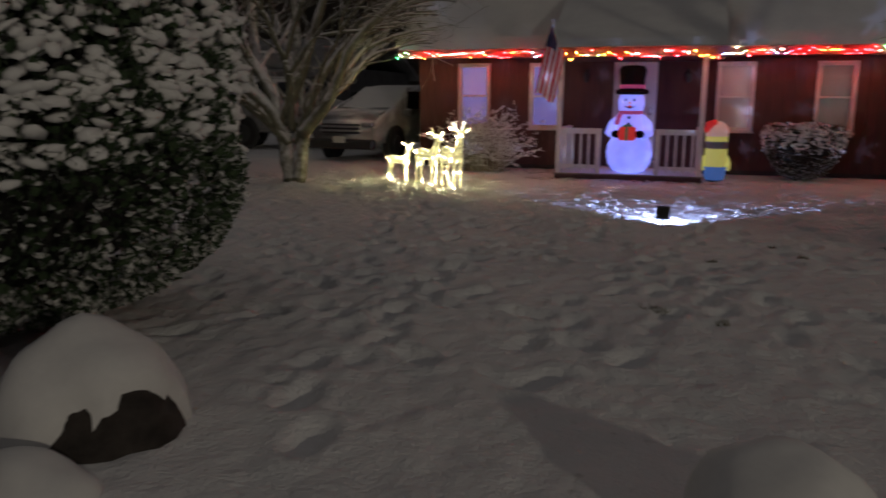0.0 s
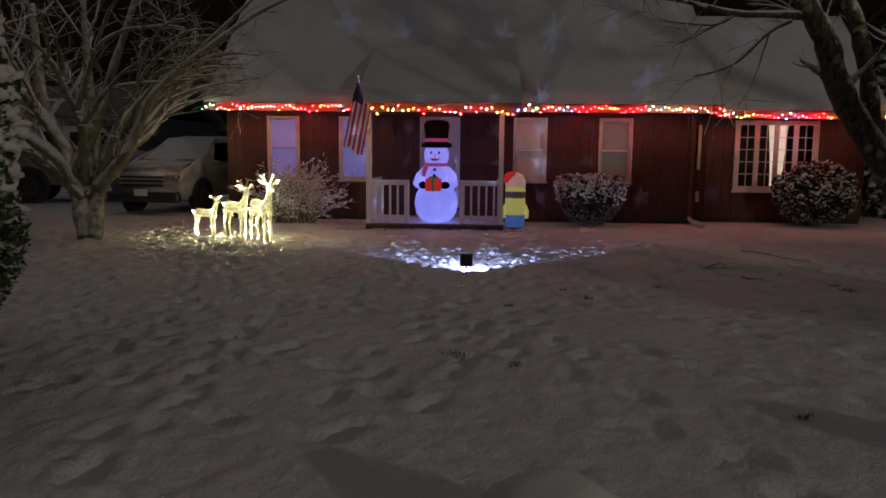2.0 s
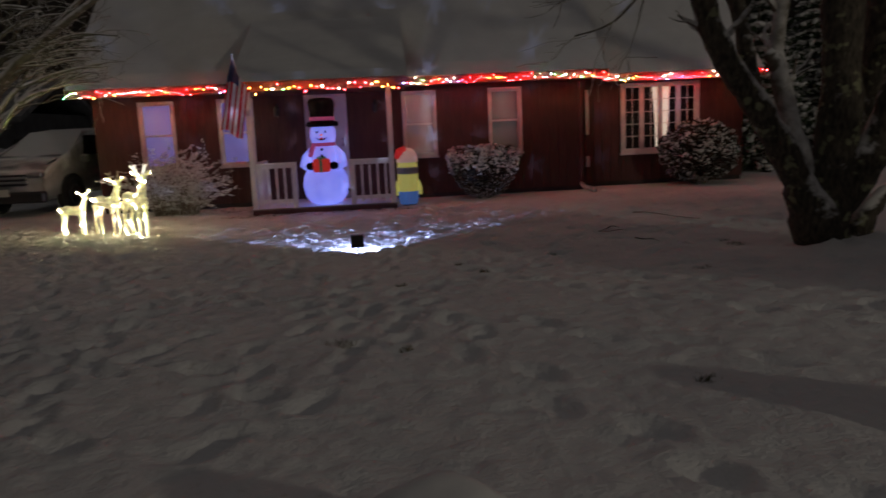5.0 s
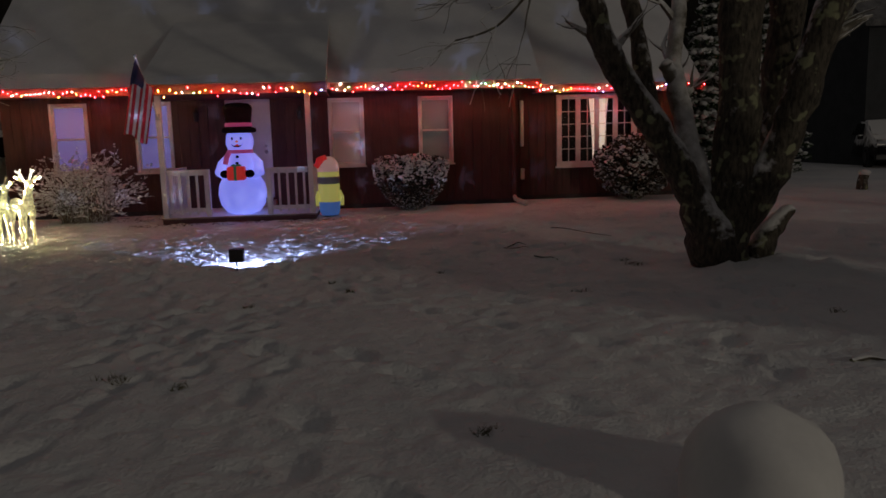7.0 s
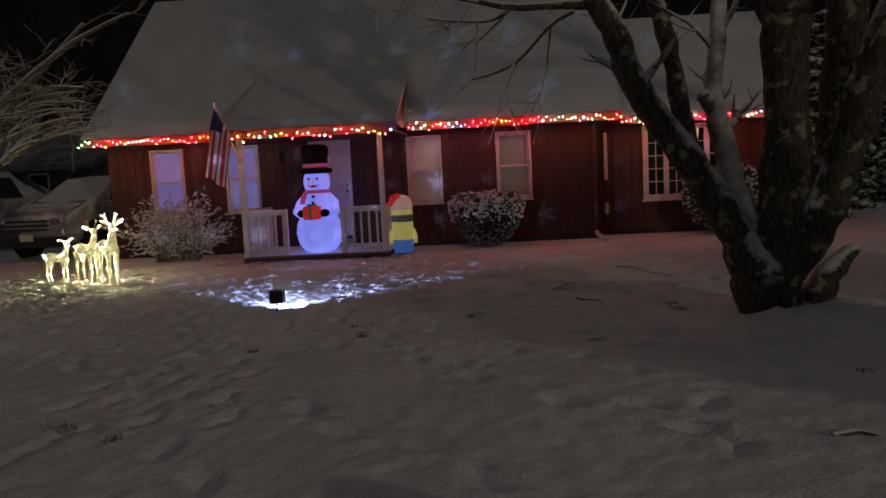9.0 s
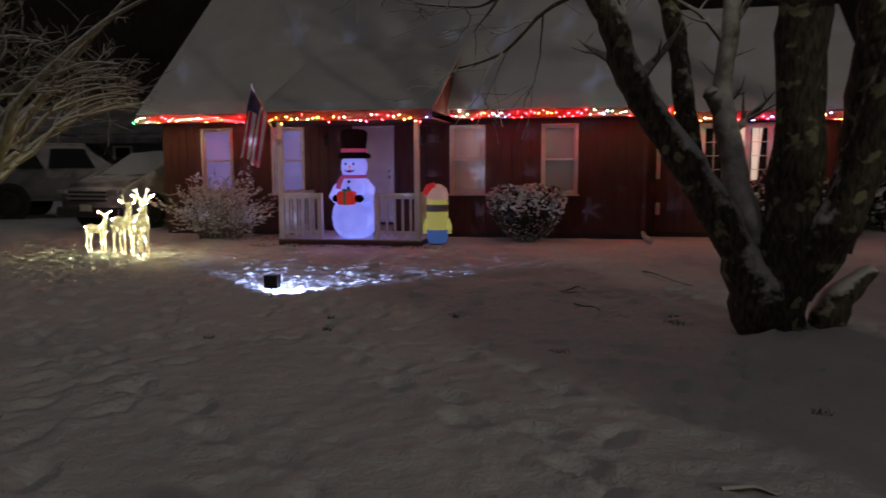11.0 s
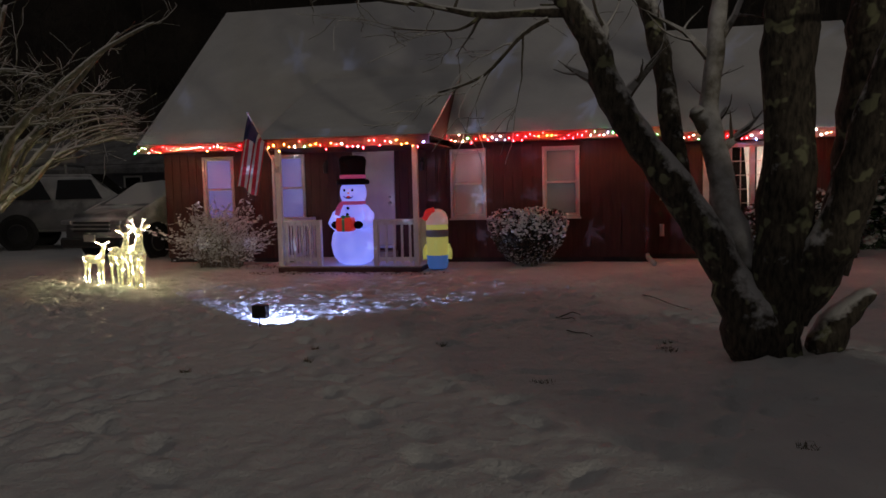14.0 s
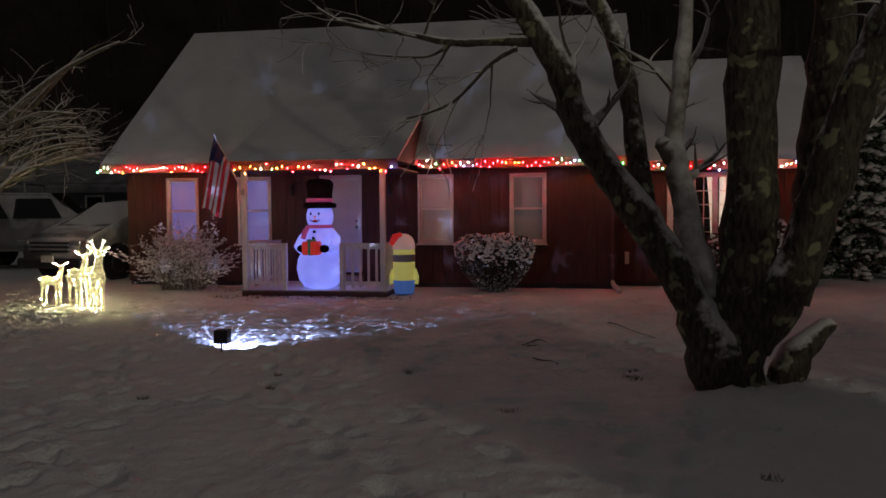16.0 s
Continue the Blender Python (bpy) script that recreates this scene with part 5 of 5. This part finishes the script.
def leaf_litter():
    rnd = random.Random(77)
    bm = bmesh.new()
    for _ in range(420):
        x, y = rnd.uniform(-3.8, 0.3), rnd.uniform(-2.45, -1.96)
        if rnd.random() < 0.35:
            x, y = rnd.uniform(-4.6, -3.2), rnd.uniform(-1.4, -0.3)
        q = Vector((x, y, ground_height(x, y) + lumps(x, y) + 0.012))
        a = rnd.uniform(0, 6.28)
        s, t = Vector((math.cos(a), math.sin(a), rnd.uniform(-0.3, 0.3))) * 0.03, Vector((-math.sin(a), math.cos(a), rnd.uniform(-0.3, 0.3))) * 0.018
        bm.faces.new([bm.verts.new(v) for v in (q - s, q - t, q + s, q + t)])
    ob = finish("leaf_litter", bm, surface("wet_dead_leaves", (0.02, 0.014, 0.01), (0.06, 0.04, 0.025), 12, 0.8))
    tagged(ob, "dark dead leaves on snow along the porch edge", "leaves", kind="stuff")


leaf_litter()

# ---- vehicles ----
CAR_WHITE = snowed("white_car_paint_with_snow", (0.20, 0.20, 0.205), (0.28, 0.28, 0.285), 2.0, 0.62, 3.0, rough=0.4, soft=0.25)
CAR_DARK = surface("dark_car_paint", (0.02, 0.02, 0.022), (0.04, 0.04, 0.042), 3, 0.35, 60, 0.02)
CAR_GLASS = surface("dark_car_glass", (0.006, 0.007, 0.008), (0.012, 0.013, 0.014), 3, 0.12, 60, 0)
SNOW_GLASS = snowed("snowed_windscreen", (0.20, 0.20, 0.20), (0.40, 0.40, 0.40), 2.0, -0.2, 3.0, soft=0.3)
TYRE = surface("tyre_rubber", (0.012, 0.012, 0.012), (0.025, 0.025, 0.025), 10, 0.85)


def extruded(bm, prof, half, inset=0.0):
    """A side profile of (y, z, k) drawn out across x; k narrows the upper body."""
    a = [bm.verts.new((-half * k, y, z)) for y, z, k in prof]
    b = [bm.verts.new((half * k, y, z)) for y, z, k in prof]
    n = len(prof)
    bm.faces.new(a)
    bm.faces.new(b[::-1])
    for i in range(n):
        j = (i + 1) % n
        bm.faces.new((a[j], a[i], b[i], b[j]))


def vehicle(name, label, category, m, prof, half, wheels_y, wheel_r, glass, paint, front, screen_mat):
    """A vehicle facing -y with its front bumper near y = 0."""
    v = thing(name, label, category, m)
    bm = bmesh.new()
    extruded(bm, prof, half)
    bmesh.ops.bevel(bm, geom=list(bm.edges), offset=0.10, segments=3, affect="EDGES", clamp_overlap=True)
    body = part("body", bm, paint, v, smooth=True)
    for sx in (-1, 1):
        for y in wheels_y:
            w = bmesh.new()
            tm = pose(sx * (half - 0.10), y, wheel_r, 0, 90, 0)
            bmesh.ops.create_cone(w, cap_ends=True, segments=24, radius1=wheel_r, radius2=wheel_r, depth=0.23, matrix=tm)
            bmesh.ops.bevel(w, geom=[e for e in w.edges if e.calc_face_angle(0) > 1], offset=0.03, segments=2, affect="EDGES")
            wheel = part("wheel", w, TYRE, v, "black tyre")
            w = bmesh.new()
            bmesh.ops.create_cone(w, cap_ends=True, segments=16, radius1=wheel_r * 0.62, radius2=wheel_r * 0.55, depth=0.02, matrix=pose(sx * (half + 0.022), y, wheel_r, 0, sx * 90, 0))
            part("rim", w, CAR_DARK, wheel, "dark wheel rim")
            arch = bmesh.new()
            bmesh.ops.create_cone(arch, cap_ends=True, segments=24, radius1=wheel_r * 1.18, radius2=wheel_r * 1.18, depth=0.05, matrix=pose(sx * (half - 0.02), y, wheel_r * 1.02, 0, 90, 0))
            part("wheel_arch", arch, BLACK, v)
        for ya, yb, za, zb, ka, kb in glass:
            w = bmesh.new()
            vs = [w.verts.new((sx * (half * k + 0.012), y, z)) for y, z, k in ((ya, za, ka), (yb, za, ka), (yb - 0.06, zb, kb), (ya + (zb - za) * 0.55, zb, kb))]
            vo = [w.verts.new(q.co - Vector((sx * 0.02, 0, 0))) for q in vs]
            w.faces.new(vs)
            w.faces.new(vo[::-1])
            for i in range(4):
                w.faces.new((vs[i], vo[i], vo[(i + 1) % 4], vs[(i + 1) % 4]))
            part("side_window", w, CAR_GLASS, v, "dark side window")
    zs = front
    part("grille", boxed(-half * 0.55, half * 0.55, -0.03, 0.03, zs[0], zs[1], bevel=0.01), CAR_DARK, v, "dark slatted grille")
    for z in (zs[0] + (zs[1] - zs[0]) * k for k in (0.3, 0.7)):
        part("grille_bar", boxed(-half * 0.6, half * 0.6, -0.055, -0.031, z - 0.022, z + 0.022, bevel=0.008), METAL, v, "bright grille bar")
    for sx in (-1, 1):
        part("headlight", boxed(*sorted((sx * half * 0.60, sx * half * 0.93)), -0.045, 0.12, zs[1] - 0.06, zs[1] + 0.03, bevel=0.02), METAL, v, "unlit headlight")
        part("side_mirror", boxed(*sorted((sx * (half + 0.02), sx * (half + 0.2))), 1.25, 1.35, 1.0, 1.16, bevel=0.03), paint, v)
    part("bumper", boxed(-half * 0.96, half * 0.96, -0.07, 0.10, 0.28, 0.50, bevel=0.04), CAR_DARK, v, "dark front bumper")
    part("number_plate", boxed(-0.16, 0.16, -0.085, -0.072, 0.42, 0.56), WHITE, v, "plain pale number plate")
    a, b = prof[3], prof[4]
    w = bmesh.new()
    n = Vector((0, -(b[1] - a[1]), (b[0] - a[0]))).normalized() * 0.012
    n = Vector((0, -abs(n.y), abs(n.z)))
    vs = [w.verts.new(Vector((s * half * k * 0.9, y, z)) + n) for s, (y, z, k) in ((-1, a), (1, a), (1, b), (-1, b))]
    vo = [w.verts.new(q.co - n * 1.6) for q in vs]
    w.faces.new(vs)
    w.faces.new(vo[::-1])
    for i in range(4):
        w.faces.new((vs[i], vo[i], vo[(i + 1) % 4], vs[(i + 1) % 4]))
    part("windscreen", w, screen_mat, v, "snow-covered windscreen" if screen_mat is SNOW_GLASS else "dark windscreen")
    return v


SUV = [(0.08, 0.30, 0.90), (-0.02, 0.62, 0.95), (0.16, 0.97, 0.93), (1.10, 1.15, 0.95), (2.05, 1.66, 0.74), (2.9, 1.73, 0.74), (4.1, 1.66, 0.74), (4.6, 1.10, 0.94), (4.65, 0.35, 0.97)]
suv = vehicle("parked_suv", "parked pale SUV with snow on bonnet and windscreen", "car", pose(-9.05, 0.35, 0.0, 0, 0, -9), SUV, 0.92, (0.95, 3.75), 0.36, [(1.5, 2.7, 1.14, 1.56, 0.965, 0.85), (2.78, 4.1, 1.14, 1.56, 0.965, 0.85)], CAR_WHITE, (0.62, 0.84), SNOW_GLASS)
suv.scale = (1.12, 1.15, 1.15)
PICKUP = [(0.0, 0.45, 1.0), (0.0, 1.05, 1.0), (0.15, 1.16, 1.0), (1.35, 1.24, 0.97), (2.05, 1.92, 0.82), (5.4, 1.95, 0.84), (5.5, 1.30, 1.0), (5.5, 0.45, 1.0)]
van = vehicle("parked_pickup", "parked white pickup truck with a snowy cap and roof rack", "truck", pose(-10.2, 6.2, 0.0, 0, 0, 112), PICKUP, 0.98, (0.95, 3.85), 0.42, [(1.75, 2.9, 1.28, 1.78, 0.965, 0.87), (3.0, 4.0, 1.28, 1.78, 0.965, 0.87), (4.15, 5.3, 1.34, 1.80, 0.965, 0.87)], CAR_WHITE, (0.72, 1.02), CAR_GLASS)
van.scale = (1.15, 1.15, 1.17)
for y in (2.6, 4.9):
    part("rack_bar", boxed(-0.85, 0.85, y, y + 0.06, 2.12, 2.17), METAL, van, "metal rack bar")
    for sx in (-0.8, 0.8):
        part("rack_foot", boxed(sx - 0.03, sx + 0.03, y, y + 0.06, 1.93, 2.119), METAL, van)
part("roof_load", boxed(-0.75, 0.75, 2.4, 5.2, 2.172, 2.60, bevel=0.06), CAR_WHITE, van, "pale box on the roof rack")
CAR3 = vehicle("parked_car", "dark car under snow parked beside the neighbouring house", "car", pose(19.2, 7.6, 0.0, 0, 0, -20), SUV, 0.90, (0.95, 3.75), 0.34, [(1.5, 2.7, 1.14, 1.56, 0.965, 0.85), (2.78, 4.1, 1.14, 1.56, 0.965, 0.85)], snowed("dark_paint_with_snow", (0.01, 0.01, 0.01), (0.02, 0.02, 0.02), 2.0, 0.35, 3.0), (0.62, 0.84), SNOW_GLASS)

# ---- neighbouring houses ----
PALE_SIDING = surface("grey_lap_siding", (0.075, 0.075, 0.08), (0.13, 0.13, 0.135), 2, 0.7, 30, 0.1)
DARK_SIDING = surface("dark_lap_siding", (0.04, 0.045, 0.05), (0.07, 0.075, 0.08), 2, 0.7, 30, 0.1)


# Roof snow darkened in colour, for trees that would block the lamp here.
SHADED_SNOW = surface("shaded_roof_snow", (0.10, 0.10, 0.10), (0.30, 0.30, 0.30), 1.5, 0.9, 12, 0.3)


def neighbour(label, x0, x1, y0, y1, h, ridge, siding, wins, lit):
    o = thing("neighbouring_house", label, "house")
    bm = bmesh.new()
    box(bm, x0, x1, y0, y1, -0.1, h)
    wall = part("wall", bm, siding, o)
    bm = bmesh.new()
    z = 0.35
    while z < h - 0.1:
        box(bm, x0 - 0.012, x1 + 0.012, y0 - 0.02, y0 - 0.003, z, z + 0.17)
        z += 0.2
    part("siding", bm, siding, o)["kind"] = "stuff"
    bm = bmesh.new()
    ym = (y0 + y1) / 2
    e = 0.45
    for ya, yb in ((y0 - e, ym), (y1 + e, ym)):
        za = h - e * (ridge - h) / (ym - y0)
        vs = [bm.verts.new(q) for q in ((x0 - e, ya, za), (x1 + e, ya, za), (x1 + e, yb, ridge), (x0 - e, yb, ridge))]
        lo = [bm.verts.new(q.co - Vector((0, 0, 0.22))) for q in vs]
        bm.faces.new(vs)
        bm.faces.new(lo[::-1])
        for i in range(4):
            bm.faces.new((vs[i], lo[i], lo[(i + 1) % 4], vs[(i + 1) % 4]))
    part("roof", bm, SHADED_SNOW, o, "snowy gable roof with tree shade put into its colour")
    for k, (a, c, w, t) in enumerate(wins):
        bm = bmesh.new()
        for q in ((a, a + 0.08, c, c + t), (a + w - 0.08, a + w, c, c + t), (a + 0.08, a + w - 0.08, c, c + 0.08), (a + 0.08, a + w - 0.08, c + t - 0.08, c + t), (a + 0.08, a + w - 0.08, c + t / 2 - 0.03, c + t / 2 + 0.03)):
            box(bm, q[0], q[1], y0 - 0.06, y0 - 0.021, q[2], q[3])
        win = part("window", bm, WHITE, o, "white-framed window")
        part("pane", boxed(a + 0.08, a + w - 0.08, y0 - 0.04, y0 - 0.025, c + 0.08, c + t - 0.08), lit.get(k, CAR_GLASS), win)
    return o


neighbour("dim grey-sided neighbouring house with a snowy roof", -27.0, -14.8, 14.0, 22.0, 2.9, 4.5, PALE_SIDING, [(-19.3, 1.9, 0.4, 0.6), (-17.4, 1.0, 0.9, 1.4), (-22.0, 1.0, 0.9, 1.4)], {0: glow("far_lit_pane", (0.8, 0.85, 1.0), 0.16)})
neighbour("dark two-storey neighbouring house with white-framed windows", 19.4, 30.0, 10.0, 18.0, 5.6, 8.6, DARK_SIDING, [(20.3, 2.6, 1.0, 1.5), (23.5, 2.6, 1.0, 1.5), (20.3, 0.6, 0.9, 1.2)], {})

# ---- evergreens and woods ----


def conifer(x, y, h, r, seed):
    # Builds the seen evergreens and also the two unseen shade trees.
    t = thing("evergreen_tree", "dense dark evergreen with snow lying on its boughs", "tree", pose(x, y, 0), "evergreens round the lawn")
    rnd = random.Random(seed)
    bm = bmesh.new()
    tube(bm, [(0, 0, -0.1), (0, 0, h * 0.5), (0, 0, h)], [0.14, 0.08, 0.02], 8)
    part("trunk", bm, BARK_R, t)
    bl, bs = Soup(), Soup()
    z = 0.25
    while z < h - 0.2:
        rr = r * (1 - z / h) ** 0.75 + 0.1
        n = int(7 + 6 * rr)
        for k in range(n):
            a = 6.28 * k / n + rnd.uniform(-0.3, 0.3)
            ln = rr * rnd.uniform(0.75, 1.15)
            out = Vector((math.cos(a), math.sin(a), 0))
            for s in range(7):
                f = (s + 0.6) / 7
                c = out * ln * f + Vector((0, 0, z - 0.25 * ln * f * f))
                leaf_cloud(bl, 7, lambda g, c=c, out=out: (c + Vector((g.uniform(-1, 1), g.uniform(-1, 1), g.uniform(-0.6, 0.3))) * 0.11, out), 0.15, rnd, 0.0)
                if rnd.random() < 0.6:
                    snow_lumps(bs, 1, lambda g, c=c: (c + Vector((0, 0, 0.06)), Vector((0, 0, 1))), 0.085, rnd)
        z += 0.33
    part("crown", bl, LEAF, t)["kind"] = "stuff"
    part("snow_clumps", bs, ROOF_SNOW, t, "snow lying on the boughs", smooth=True)["kind"] = "stuff"


conifer(9.9, 3.2, 4.4, 1.0, 91)
conifer(11.6, 6.2, 6.0, 1.5, 92)
conifer(14.6, 8.6, 6.5, 1.6, 93)
# Two more, unseen beyond the path, added to shade the lawn's east side.
conifer(8.0, -15.6, 4.2, 1.9, 94)
conifer(9.8, -11.8, 4.4, 1.9, 95)


def small_plant():
    p = thing("snowy_stump", "small snow-topped stump standing alone on the lawn", "stump", pose(12.6, 0.16, 0.0))
    bm = bmesh.new()
    tube(bm, [(0, 0, -0.05), (0.02, 0, 0.2), (0.05, 0, 0.36)], [0.14, 0.12, 0.11], 9, 0.3)
    part("wood", bm, BARK_R, p)
    bm = bmesh.new()
    ball(bm, (0.05, 0, 0.40), 0.15, 2, (1, 1, 0.5))
    part("snow_cap", bm, ROOF_SNOW, p, smooth=True)


small_plant()


def woods():
    rnd = random.Random(123)
    bm = Soup()
    for k in range(150):
        x = rnd.uniform(-48, 48)
        y = rnd.uniform(13.5, 34) if -15 < x < 19 else rnd.uniform(24, 40)
        h = rnd.uniform(9, 17)
        r = rnd.uniform(0.10, 0.26)
        lean = Vector((rnd.uniform(-0.08, 0.08), rnd.uniform(-0.05, 0.05), 0))
        pts = [Vector((x, y, -0.1)) + lean * h * f + Vector((rnd.uniform(-0.2, 0.2), 0, h * f)) for f in (0, 0.25, 0.5, 0.75, 1)]
        rad = [r, r * 0.85, r * 0.65, r * 0.4, 0.03]
        tube(bm, pts, rad, 6, cap=False)
        sp = [(pts[i // 3].lerp(pts[min(i // 3 + 1, 4)], (i % 3) / 3), rad[i // 3]) for i in range(13)]
        sprouts(bm, sp, rnd, 7, 3.2, 0.9, 0.0, 2, 0.06)
    ob = finish("distant_woods", bm, BARK_FAR)
    tagged(ob, "dark bare woods behind the houses at night", "woods", kind="stuff")


BARK_FAR = surface("distant_bark", (0.022, 0.018, 0.014), (0.065, 0.054, 0.042), 3, 0.9, 20, 0.2)
woods()


def tree_mass():
    """The unlit depth of the woods: uneven crowns, in a far ring round everything."""
    bm = bmesh.new()
    n = 380
    top = []
    # The unseen half behind the path is added to block low sky light.
    for i in range(n + 1):
        a = radians(360 * i / n)
        x, y = 75 * math.cos(a), 75 * math.sin(a) - 10
        h = 30 + 5 * noise.noise(Vector((i * 0.13, 0, 0))) + 3 * noise.noise(Vector((i * 0.6, 4, 0)))
        top.append((bm.verts.new((x, y, -0.5)), bm.verts.new((x, y, h))))
    for (a, b), (c, d) in zip(top, top[1:]):
        bm.faces.new((a, c, d, b))
    structure(finish("backdrop", bm, surface("far_woods_dark", (0.020, 0.016, 0.013), (0.07, 0.056, 0.045), 0.3, 0.95, 3, 0)), "dark ring of distant woods, its unseen half added to block light", "backdrop")


tree_mass()
